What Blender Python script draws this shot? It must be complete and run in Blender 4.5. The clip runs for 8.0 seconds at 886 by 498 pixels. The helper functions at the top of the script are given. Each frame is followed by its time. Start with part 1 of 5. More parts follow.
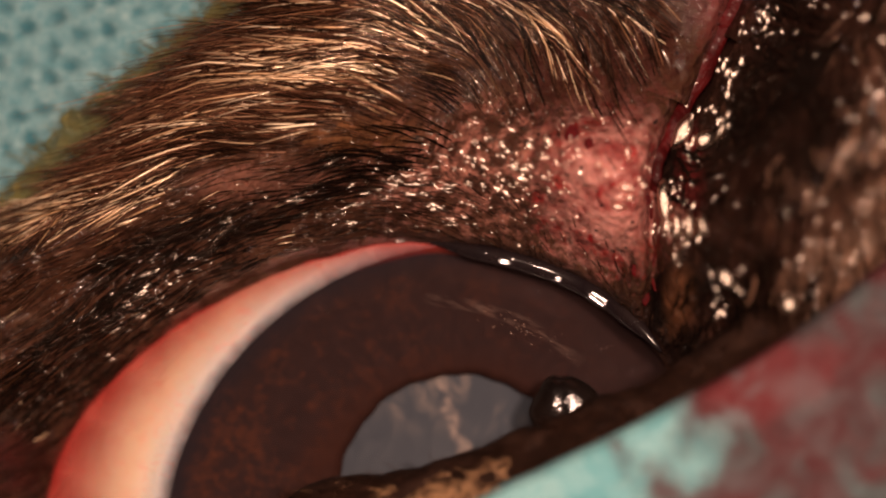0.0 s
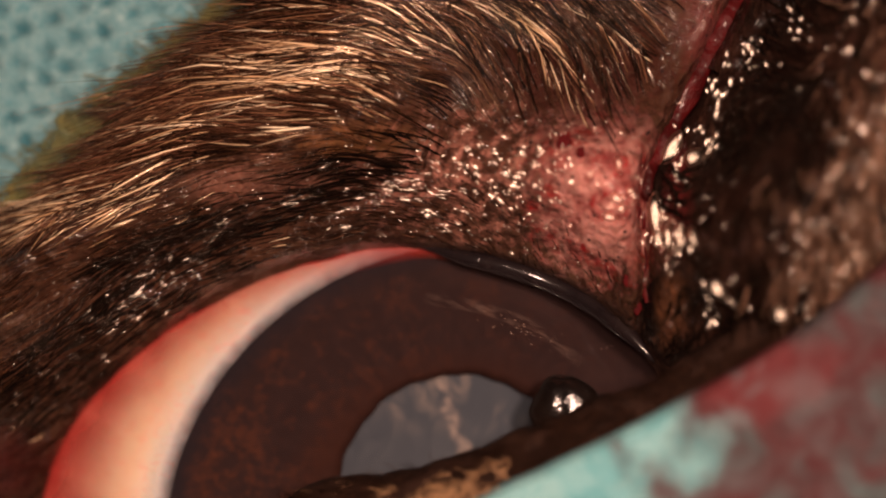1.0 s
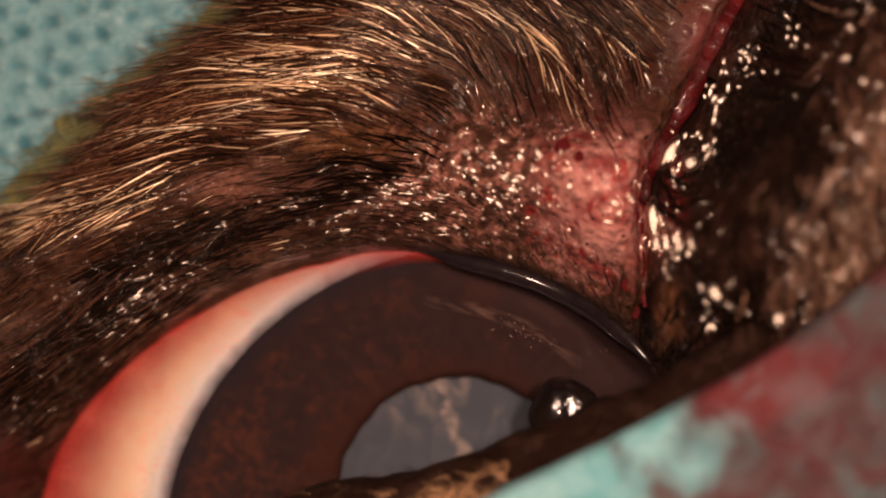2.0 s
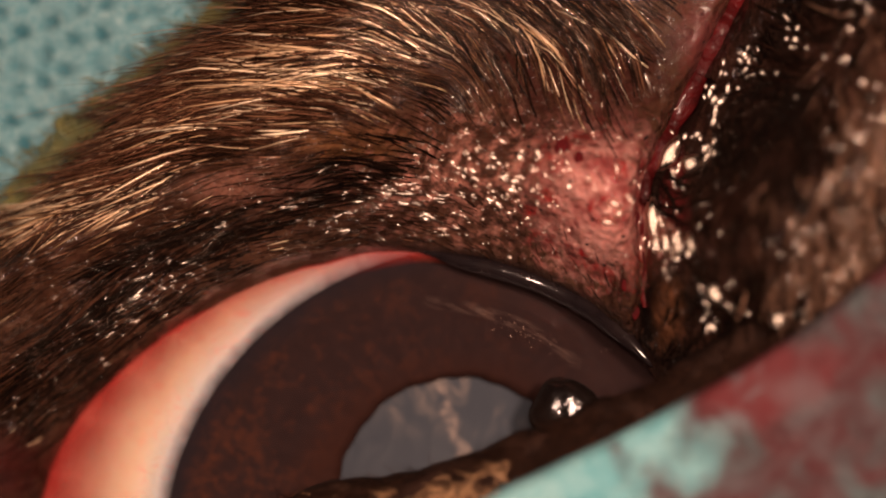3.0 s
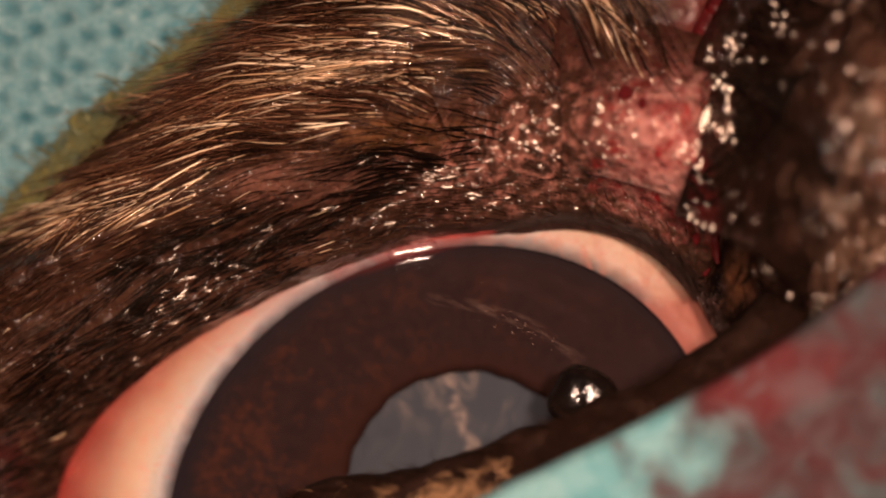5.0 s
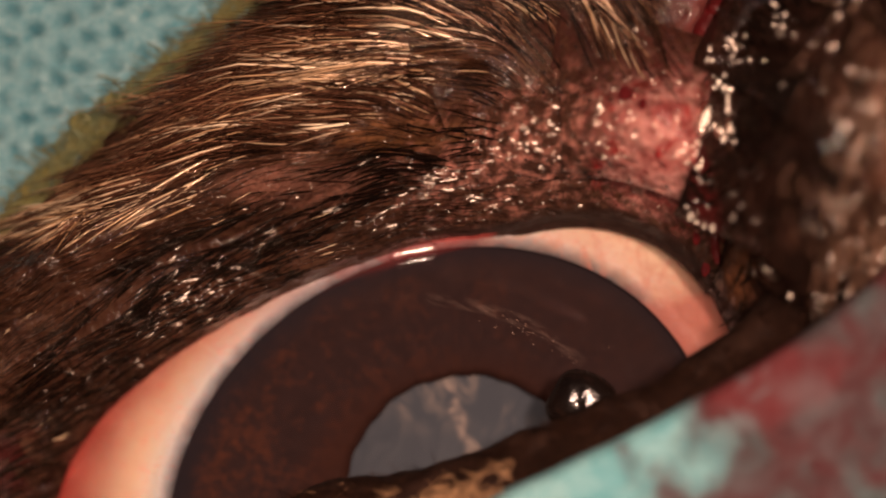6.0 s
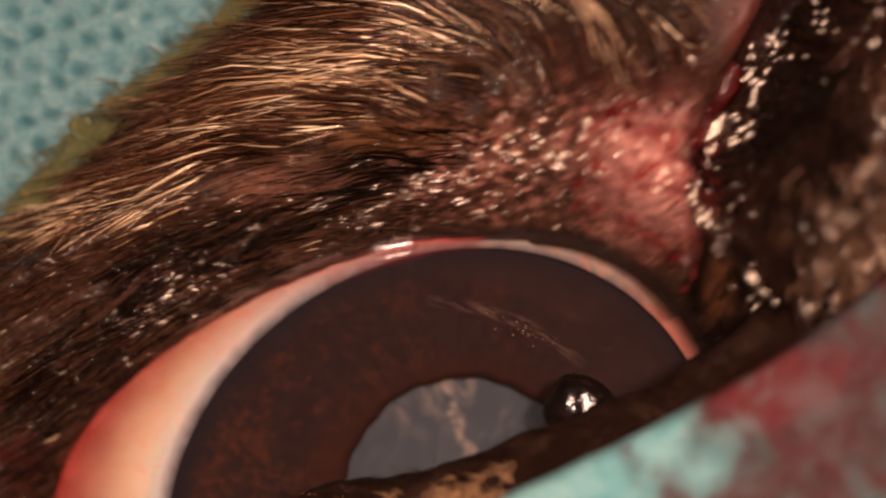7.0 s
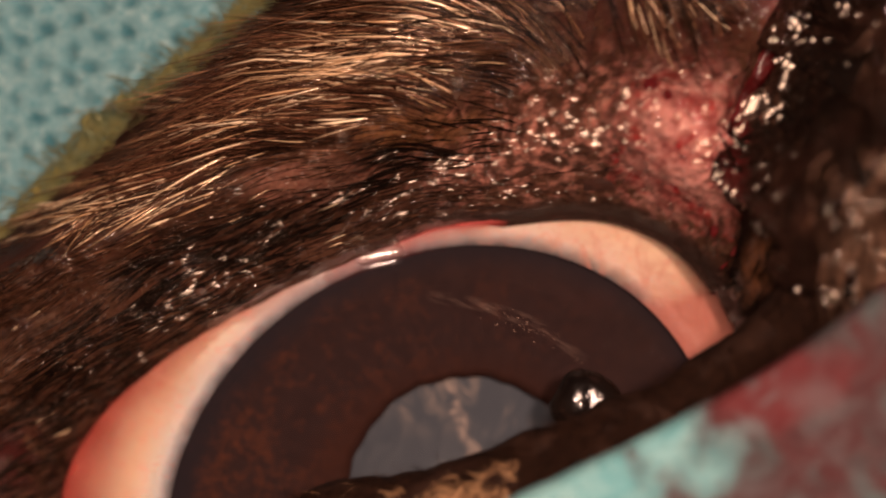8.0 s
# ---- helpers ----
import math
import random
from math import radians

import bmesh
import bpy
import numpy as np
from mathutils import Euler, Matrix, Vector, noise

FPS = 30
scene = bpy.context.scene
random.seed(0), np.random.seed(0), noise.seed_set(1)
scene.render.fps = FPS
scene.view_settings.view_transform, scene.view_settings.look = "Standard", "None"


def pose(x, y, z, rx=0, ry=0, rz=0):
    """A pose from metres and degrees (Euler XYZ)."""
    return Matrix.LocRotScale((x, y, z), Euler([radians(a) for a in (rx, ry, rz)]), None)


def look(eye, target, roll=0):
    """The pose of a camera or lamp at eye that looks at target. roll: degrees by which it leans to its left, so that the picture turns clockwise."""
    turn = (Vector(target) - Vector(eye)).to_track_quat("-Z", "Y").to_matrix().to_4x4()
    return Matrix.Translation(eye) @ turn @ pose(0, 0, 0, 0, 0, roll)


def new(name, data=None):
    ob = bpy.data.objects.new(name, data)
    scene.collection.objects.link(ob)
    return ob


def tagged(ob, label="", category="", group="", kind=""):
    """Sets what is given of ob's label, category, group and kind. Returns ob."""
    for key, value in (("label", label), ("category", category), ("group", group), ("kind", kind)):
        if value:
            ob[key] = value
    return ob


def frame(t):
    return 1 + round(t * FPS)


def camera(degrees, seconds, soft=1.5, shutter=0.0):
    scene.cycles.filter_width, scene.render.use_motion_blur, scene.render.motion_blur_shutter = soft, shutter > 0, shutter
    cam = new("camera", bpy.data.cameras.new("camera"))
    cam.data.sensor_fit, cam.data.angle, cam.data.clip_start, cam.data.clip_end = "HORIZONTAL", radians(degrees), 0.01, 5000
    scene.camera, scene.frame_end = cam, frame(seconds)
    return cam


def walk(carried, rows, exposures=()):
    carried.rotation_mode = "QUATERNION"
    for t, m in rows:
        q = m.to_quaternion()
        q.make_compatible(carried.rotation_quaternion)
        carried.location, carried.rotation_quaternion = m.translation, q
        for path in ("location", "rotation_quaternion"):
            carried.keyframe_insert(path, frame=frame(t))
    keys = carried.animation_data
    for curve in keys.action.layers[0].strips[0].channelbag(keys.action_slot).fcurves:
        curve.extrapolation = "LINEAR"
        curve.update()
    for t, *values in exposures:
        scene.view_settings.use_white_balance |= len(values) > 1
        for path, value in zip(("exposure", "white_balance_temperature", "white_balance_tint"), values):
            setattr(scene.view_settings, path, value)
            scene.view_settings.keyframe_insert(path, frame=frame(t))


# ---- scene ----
# A dog's eye under a surgical microscope. Plan lengths below are in millimetres; MM turns them into metres.
# The microscope looks straight down: x right, y up in its field, z towards it. z = 0 is the limbus of the eye.
MM = 0.001

cam = camera(10.0, 8.0, soft=2.0, shutter=0.5)
cam.data.dof.use_dof = True
cam.data.dof.focus_distance = 0.1416
cam.data.dof.aperture_fstop = 27.0
DRIFT = [(0.0, 1, -5), (0.5, 1, -7), (1.0, 1, -5), (1.5, 0, -1), (2.8, 0, 0), (3.0, 0, 0), (3.3, -2, 5), (3.5, -4, 9), (3.7, -3, 7),
         (4.0, -1, 2), (4.2, 0, -1), (4.5, 2, -6), (6.0, 4, -5), (6.5, 4, -9), (7.0, 4, -2), (7.5, 4, -6), (8.0, 6, -9)]
walk(cam, [(t, pose(-a * 0.016 * MM, b * 0.016 * MM, 143.4 * MM)) for t, a, b in DRIFT])

# ---- light: the two small lamps of the microscope, beside its lens ----
world = bpy.data.worlds.new("world")
scene.world = world
world.use_nodes = True
world.node_tree.nodes["Background"].inputs[0].default_value = (0.9, 0.8, 0.7, 1)
world.node_tree.nodes["Background"].inputs[1].default_value = 0.02


def lamp(name, eye, target, watts, size, colour):
    data = bpy.data.lights.new(name, "AREA")
    data.shape, data.size, data.energy, data.color = "DISK", size * MM, watts, colour
    ob = new(name, data)
    ob.matrix_world = look([c * MM for c in eye], [c * MM for c in target])
    return ob


lamp("microscope_lamp", (26, 14, 160), (0, 0, 0), 0.308, 15, (1.0, 0.632, 0.485))
lamp("microscope_lamp", (-2, 8, 160), (0, 0, 0), 0.204, 15, (1.0, 0.632, 0.485))
scene.view_settings.exposure = 0.0


# ---- materials ----
class Nodes:
    """A short way to write a node material; coordinates come out in millimetres."""

    def __init__(self, name):
        self.mat = bpy.data.materials.new(name)
        self.mat.use_nodes = True
        self.tree = self.mat.node_tree
        self.bsdf = self.tree.nodes["Principled BSDF"]
        self.out = self.tree.nodes["Material Output"]

    def put(self, kind, **values):
        n = self.tree.nodes.new(kind)
        for key, value in values.items():
            if key == "operation":
                n.operation = value
            elif key == "feature":
                n.feature = value
            elif key == "attribute_name":
                n.attribute_name = value
        return n

    def link(self, a, b):
        self.tree.links.new(a, b)

    def feed(self, socket, v):
        if isinstance(v, (int, float)):
            socket.default_value = v
        elif isinstance(v, tuple):
            socket.default_value = v if len(v) == 4 or socket.type == "VECTOR" else (*v, 1)
        else:
            self.link(v, socket)

    def mm(self, scale=(1, 1, 1), move=(0, 0, 0)):
        c = self.put("ShaderNodeTexCoord")
        m = self.put("ShaderNodeMapping")
        self.link(c.outputs["Object"], m.inputs[0])
        m.inputs["Scale"].default_value = [1000 * s for s in scale]
        m.inputs["Location"].default_value = move
        return m.outputs[0]

    def noise(self, vec, scale, detail=4, rough=0.55, warp=0.0):
        n = self.put("ShaderNodeTexNoise")
        self.link(vec, n.inputs["Vector"])
        n.inputs["Scale"].default_value, n.inputs["Detail"].default_value = scale, detail
        n.inputs["Roughness"].default_value, n.inputs["Distortion"].default_value = rough, warp
        return n.outputs["Fac"]

    def cells(self, vec, scale, feature="F1"):
        n = self.put("ShaderNodeTexVoronoi", feature=feature)
        self.link(vec, n.inputs["Vector"])
        n.inputs["Scale"].default_value = scale
        return n.outputs["Distance"]

    def math(self, op, a, b=0.0):
        n = self.put("ShaderNodeMath", operation=op)
        self.feed(n.inputs[0], a)
        self.feed(n.inputs[1], b)
        return n.outputs[0]

    def span(self, v, a, b, lo=0.0, hi=1.0):
        n = self.put("ShaderNodeMapRange")
        self.feed(n.inputs[0], v)
        for i, x in enumerate((a, b, lo, hi)):
            n.inputs[i + 1].default_value = x
        return n.outputs[0]

    def mix(self, fac, a, b):
        n = self.tree.nodes.new("ShaderNodeMix")
        n.data_type = "RGBA"
        self.feed(n.inputs[0], fac)
        self.feed(n.inputs[6], a)
        self.feed(n.inputs[7], b)
        return n.outputs[2]

    def far(self, vec, x, y, rx, ry):
        """Distance from (x, y), as a share of the radii, in plan."""
        s = self.tree.nodes.new("ShaderNodeMapping")
        s.vector_type = "TEXTURE"
        self.link(vec, s.inputs[0])
        s.inputs["Location"].default_value, s.inputs["Scale"].default_value = (x, y, 0), (rx, ry, 1e6)
        n = self.put("ShaderNodeVectorMath", operation="LENGTH")
        self.link(s.outputs[0], n.inputs[0])
        return n.outputs["Value"]

    def oval_far(self, vec):
        """Distance from the eye's axis as it would be on the round eye, in millimetres."""
        turn = self.tree.nodes.new("ShaderNodeMapping")
        turn.vector_type = "TEXTURE"
        self.link(vec, turn.inputs[0])
        turn.inputs["Rotation"].default_value = (0, 0, math.radians(35.6))
        return self.far(turn.outputs[0], 0, 0, 8.16 / 7.95, 7.04 / 7.95)

    def axis(self, vec, i):
        n = self.put("ShaderNodeSeparateXYZ")
        self.link(vec, n.inputs[0])
        return n.outputs[i]

    def bump(self, height, depth, strength=1.0, after=None):
        n = self.put("ShaderNodeBump")
        self.link(height, n.inputs["Height"])
        n.inputs["Distance"].default_value = depth * MM
        self.feed(n.inputs["Strength"], strength)
        if after is not None:
            self.link(after, n.inputs["Normal"])
        return n.outputs[0]

    def set(self, **values):
        names = {"colour": "Base Color", "rough": "Roughness", "metal": "Metallic", "coat": "Coat Weight", "coat_rough": "Coat Roughness",
                 "normal": "Normal", "coat_normal": "Coat Normal", "spec": "Specular IOR Level", "alpha": "Alpha", "sss": "Subsurface Weight",
                 "sss_scale": "Subsurface Scale", "sheen": "Sheen Weight", "spec_tint": "Specular Tint"}
        for key, v in values.items():
            self.feed(self.bsdf.inputs[names[key]], v)
        return self.mat


def skin_material():
    """Dark pigmented skin, wet, with a raw pink swelling, a tan streak and follicles."""
    n = Nodes("dog_skin")
    p = n.mm()
    big, fine, grain = n.noise(p, 0.55, 3), n.noise(p, 3.5, 5), n.noise(p, 14, 4)
    dark = n.mix(n.span(big, 0.35, 0.65), (0.016, 0.0065, 0.004), (0.055, 0.024, 0.014))
    dark = n.mix(n.span(fine, 0.45, 0.75), dark, (0.06, 0.028, 0.017))
    tan = n.math("ADD", n.far(p, *(-2.30, 2.93), 2.1, 0.55), n.span(fine, 0.2, 0.8, -0.5, 0.5))
    dark = n.mix(n.span(tan, 1.1, 0.5, 0, 0.4), dark, (0.27, 0.12, 0.045))
    bare = n.math("ADD", n.far(p, *(-5.4, 1.75), 2.3, 0.75), n.span(fine, 0.2, 0.8, -0.5, 0.5))
    dark = n.mix(n.span(bare, 1.1, 0.3, 0, 0.85), dark, (0.17, 0.078, 0.055))
    raw = n.math("ADD", n.far(p, *(4.29, 1.50), 2.0, 2.6), n.span(fine, 0.25, 0.75, -0.35, 0.35))
    raw2 = n.math("ADD", n.far(p, *(1.0, 2.0), 3.7, 2.2), n.span(fine, 0.25, 0.75, -0.5, 0.5))
    pink = n.mix(n.span(n.noise(p, 1.6, 4), 0.40, 0.62), (0.48, 0.22, 0.19), (0.24, 0.060, 0.055))
    pink = n.mix(n.span(n.noise(p, 1.5, 3, 0.5, 0.6), 0.57, 0.68), pink, (0.26, 0.010, 0.013))
    colour = n.mix(n.span(raw2, 1.1, 0.2, 0, 0.85), dark, n.mix(n.span(n.noise(p, 2.4, 6), 0.46, 0.64), (0.050, 0.022, 0.015), (0.40, 0.175, 0.135)))
    colour = n.mix(n.span(raw, 1.15, 0.35), colour, pink)
    edge = n.math("ADD", n.far(p, *(7.22, 5.78), 0.9, 1.7), n.span(fine, 0.25, 0.75, -0.4, 0.4))
    colour = n.mix(n.span(edge, 1.05, 0.2, 0, 0.8), colour, (0.13, 0.034, 0.032))
    upper = n.math("ADD", n.far(p, *(3.94, 4.98), 3.0, 2.2), n.span(fine, 0.25, 0.75, -0.4, 0.4))
    colour = n.mix(n.span(upper, 1.1, 0.4, 0, 0.8), colour, (0.036, 0.011, 0.008))
    dots = n.span(n.cells(p, 2.6), 0.10, 0.20, 1, 0)
    dots = n.math("MULTIPLY", dots, n.span(n.noise(p, 0.9, 2), 0.42, 0.55))
    colour = n.mix(dots, colour, (0.015, 0.008, 0.008))
    h = n.bump(fine, 0.16, 0.8)
    h = n.bump(n.cells(p, 3.4, "SMOOTH_F1"), 0.22, 0.8, h)
    h = n.bump(grain, 0.05, 0.8, h)
    rim = n.put("ShaderNodeAttribute", attribute_name="grade").outputs["Fac"]
    colour = n.mix(rim, colour, (0.026, 0.014, 0.011))
    h2 = n.bump(n.noise(p, 4.2, 3.5, 0.55, 0.5), 0.15, n.span(rim, 0, 1, 1.0, 0.15))
    return n.set(colour=colour, rough=0.8, spec=0.04, normal=h, coat=n.math("MULTIPLY", n.math("MULTIPLY", n.span(n.noise(p, 1.3, 3), 0.40, 0.60, 0.05, 1.0), n.span(upper, 1.2, 0.5, 1.0, 0.05)), n.span(rim, 0, 1, 1.0, 0.06)),
                 coat_rough=0.09, coat_normal=h2, sss=0.08, sss_scale=0.0006)


def wet_fur_skin_material():
    """Black-brown skin with wet fur plastered down."""
    n = Nodes("wet_dark_hide")
    p = n.mm()
    s = n.mm((2.2, 0.7, 1))
    big, strand = n.noise(p, 0.5, 3), n.noise(s, 2.6, 5, 0.6, 0.6)
    dark = n.mix(n.span(big, 0.4, 0.62), (0.007, 0.004, 0.003), (0.028, 0.012, 0.008))
    dark = n.mix(n.span(strand, 0.58, 0.8), dark, (0.10, 0.048, 0.028))
    corner = n.math("ADD", n.far(p, *(6.21, -1.74), 0.45, 1.15), n.span(strand, 0.25, 0.75, -0.3, 0.3))
    dark = n.mix(n.span(corner, 1.1, 0.3, 0, 0.75), dark, (0.15, 0.060, 0.026))
    torn = n.math("ADD", n.far(p, *(6.42, 1.54), 0.45, 1.9), n.span(strand, 0.25, 0.75, -0.3, 0.3))
    dark = n.mix(n.span(torn, 1.0, 0.4, 0, 0.7), dark, (0.10, 0.012, 0.012))
    brown = n.math("ADD", n.far(p, *(11.14, -0.3), 1.4, 1.8), n.span(strand, 0.25, 0.75, -0.5, 0.5))
    dark = n.mix(n.span(brown, 1.1, 0.3, 0, 0.75), dark, (0.17, 0.08, 0.052))
    brown = n.math("ADD", n.far(p, *(11.94, 3.4), 1.3, 2.2), n.span(strand, 0.25, 0.75, -0.5, 0.5))
    dark = n.mix(n.span(brown, 1.1, 0.3, 0, 0.75), dark, (0.17, 0.08, 0.052))
    h = n.bump(strand, 0.45, 0.9)
    h = n.bump(n.noise(p, 5, 4), 0.12, 0.7, h)
    h2 = n.bump(n.noise(n.mm((1.5, 0.6, 1)), 2.6, 3, 0.55, 0.6), 0.30, 1.0)
    wet = n.span(n.noise(p, 0.8, 3), 0.42, 0.62, 0.1, 1.0)
    return n.set(colour=dark, rough=0.8, spec=0.04, normal=h, coat=wet, coat_rough=0.12, coat_normal=h2)


def hair_material(name, root, tip, rough=0.32, spec=0.3, banded=False):
    """Hairs vary one from another; banded ones are dark at the root and the tip."""
    n = Nodes(name)
    g = n.put("ShaderNodeNewGeometry")
    r = g.outputs["Random Per Island"]
    colour = n.mix(n.math("POWER", r, 1.3 if banded else 2.4), root, tip)
    if banded:
        f = n.math("ADD", n.put("ShaderNodeAttribute", attribute_name="grade").outputs["Fac"], n.span(r, 0, 1, -0.15, 0.15))
        colour = n.mix(n.math("MAXIMUM", n.span(f, 0.55, 0.85), n.span(f, 0.18, 0.02)), colour, (0.055, 0.026, 0.016))
    # warm specular tint puts colour into the hairs' highlights
    return n.set(colour=colour, rough=rough, spec=spec, spec_tint=(1.0, 0.78, 0.62))


def sclera_material():
    n = Nodes("sclera")
    p = n.mm()
    r = n.oval_far(p)
    vein = n.noise(n.mm((1.0, 2.5, 1)), 1.4, 6, 0.65, 1.6)
    colour = n.mix(n.span(r, 8.15, 9.3), (0.40, 0.41, 0.43), (0.70, 0.57, 0.40))
    colour = n.mix(n.span(n.noise(p, 0.7, 4), 0.5, 0.75, 0, 0.25), colour, (0.72, 0.45, 0.32))
    colour = n.mix(n.span(n.math("ADD", r, n.span(n.noise(p, 0.9, 3), 0.3, 0.7, -0.4, 0.4)), 9.9, 11.7, 0, 0.75), colour, (0.72, 0.33, 0.27))
    colour = n.mix(n.span(vein, 0.52, 0.66, 0, 0.4), colour, (0.66, 0.22, 0.17))
    right = n.span(n.math("ADD", n.axis(p, 0), n.span(n.noise(p, 1.2, 3), 0.2, 0.8, -1.5, 1.5)), -1.0, 4.0)
    colour = n.mix(n.math("MULTIPLY", right, n.span(n.noise(p, 1.1, 5, 0.6, 0.5), 0.3, 0.7, 0.35, 1.0)), colour, (0.47, 0.30, 0.215))
    colour = n.mix(n.span(n.math("ADD", r, n.span(n.noise(p, 2, 4), 0.3, 0.7, -0.06, 0.06)), 8.42, 7.95), colour, (0.055, 0.05, 0.055))
    fold = n.noise(n.mm((2.6, 0.9, 1)), 1.1, 4, 0.6, 0.8)
    colour = n.mix(n.math("MULTIPLY", right, n.span(fold, 0.5, 0.68, 0, 0.5)), colour, (0.42, 0.17, 0.12))
    corner = n.math("SUBTRACT", n.math("MULTIPLY", n.axis(p, 0), 0.5), n.axis(p, 1))
    corner = n.span(n.math("ADD", corner, n.span(n.noise(n.mm((0.6, 1.8, 1)), 0.9, 4), 0.2, 0.8, -0.7, 0.7)), -3.9, -2.3, 0, 0.9)
    colour = n.mix(corner, colour, (0.30, 0.105, 0.082))
    h = n.bump(n.noise(p, 2.0, 4), 0.09, 0.6)
    return n.set(colour=colour, rough=0.35, coat=0.15, coat_rough=0.12, normal=h, sss=0.15, sss_scale=0.0008)


def iris_material():
    """Brown iris: fibres running out from the pupil, rust flecks and a darker ring by the pupil."""
    n = Nodes("iris_brown")
    p = n.mm()
    r = n.oval_far(p)
    at = n.math("ARCTAN2", n.axis(p, 1), n.axis(p, 0))
    c = n.put("ShaderNodeCombineXYZ")
    n.link(n.math("MULTIPLY", at, 9.0), c.inputs[0])
    n.link(n.math("MULTIPLY", r, 0.9), c.inputs[1])
    fibre = n.noise(c.outputs[0], 1.5, 5, 0.65, 0.8)
    rust = n.noise(p, 3.6, 9, 0.78, 0.1)
    colour = n.mix(n.span(fibre, 0.2, 0.8), (0.0155, 0.0092, 0.0094), (0.0245, 0.0135, 0.0130))
    left = n.span(n.axis(p, 0), -7.0, 4.0, 1.0, 0.12)
    colour = n.mix(n.math("MULTIPLY", n.span(n.math("ADD", rust, n.span(n.noise(p, 0.9, 3), 0.35, 0.65, -0.12, 0.06)), 0.45, 0.70), left), colour, (0.056, 0.020, 0.012))
    colour = n.mix(n.span(rust, 0.68, 0.8, 0, 0.5), colour, (0.15, 0.055, 0.016))
    colour = n.mix(n.span(r, 5.0, 3.9, 0, 0.75), colour, (0.028, 0.011, 0.008))
    colour = n.mix(n.span(r, 7.15, 7.9, 0, 0.9), colour, (0.013, 0.011, 0.014))
    h = n.bump(rust, 0.1, 0.5)
    return n.set(colour=colour, rough=0.85, normal=h, spec=0.04)


def lens_material():
    """Cloudy grey-blue lens, with a pale wrinkled streak across it."""
    n = Nodes("cloudy_lens")
    p = n.mm()
    w = n.noise(n.mm((1.5, 0.8, 1)), 0.8, 5, 0.6, 1.2)
    x = n.math("ADD", n.math("ADD", n.axis(p, 0), n.math("MULTIPLY", n.axis(p, 1), 0.28)), n.span(n.noise(p, 1.6, 4), 0.2, 0.8, -0.35, 0.35))
    streak = n.span(n.math("ABSOLUTE", n.math("ADD", x, -0.42)), 0.05, 0.26, 1, 0)
    upper = n.span(n.axis(p, 1), 1.6, 3.2)
    colour = n.mix(n.span(w, 0.3, 0.75), (0.034, 0.042, 0.054), (0.047, 0.055, 0.066))
    colour = n.mix(n.math("MULTIPLY", upper, n.span(w, 0.45, 0.65, 0, 0.8)), colour, (0.16, 0.138, 0.125))
    colour = n.mix(n.math("MULTIPLY", streak, n.span(n.noise(p, 4, 4), 0.35, 0.6, 0.1, 0.9)), colour, (0.21, 0.175, 0.155))
    h = n.bump(w, 0.08, 0.6)
    return n.set(colour=colour, rough=0.7, normal=h, spec=0.1)


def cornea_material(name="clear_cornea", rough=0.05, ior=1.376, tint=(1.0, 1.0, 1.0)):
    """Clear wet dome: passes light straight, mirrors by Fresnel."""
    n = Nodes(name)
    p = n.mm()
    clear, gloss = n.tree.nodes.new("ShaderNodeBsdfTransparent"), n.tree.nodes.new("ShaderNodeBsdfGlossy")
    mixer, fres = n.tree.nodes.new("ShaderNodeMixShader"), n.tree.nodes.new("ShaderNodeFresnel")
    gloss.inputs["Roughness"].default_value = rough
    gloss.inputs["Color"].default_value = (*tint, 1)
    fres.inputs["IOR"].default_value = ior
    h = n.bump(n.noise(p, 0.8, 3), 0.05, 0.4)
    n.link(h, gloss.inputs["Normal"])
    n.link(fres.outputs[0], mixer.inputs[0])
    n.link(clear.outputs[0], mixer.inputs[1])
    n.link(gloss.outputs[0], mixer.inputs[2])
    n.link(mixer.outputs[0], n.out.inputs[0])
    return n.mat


def plain(name, colour, second, scale, rough, depth=0.05, coat=0.0, spec=0.5):
    n = Nodes(name)
    p = n.mm()
    f = n.noise(p, scale, 5)
    return n.set(colour=n.mix(n.span(f, 0.3, 0.7), colour, second), rough=rough, normal=n.bump(n.noise(p, scale * 3, 4), depth, 0.7), coat=coat, spec=spec,
                 coat_rough=0.12)


def conjunctiva_material(name="red_conjunctiva", deep=(0.31, 0.026, 0.022), pale=(0.39, 0.058, 0.046)):
    """Swollen red lining of the lid; thins out to nothing towards the white of the eye."""
    n = Nodes(name)
    p = n.mm()
    a = n.put("ShaderNodeAttribute", attribute_name="grade")
    t = n.math("ADD", a.outputs["Fac"], n.math("MULTIPLY", a.outputs["Fac"], n.span(n.noise(p, 0.7, 2), 0.3, 0.7, -0.12, 0.05)))
    colour = n.mix(n.span(n.noise(p, 0.8, 3), 0.35, 0.7), deep, pale)
    return n.set(colour=colour, rough=0.5, spec=0.25, coat=0.05, coat_rough=0.2, alpha=n.span(t, 0.0, 1.0))


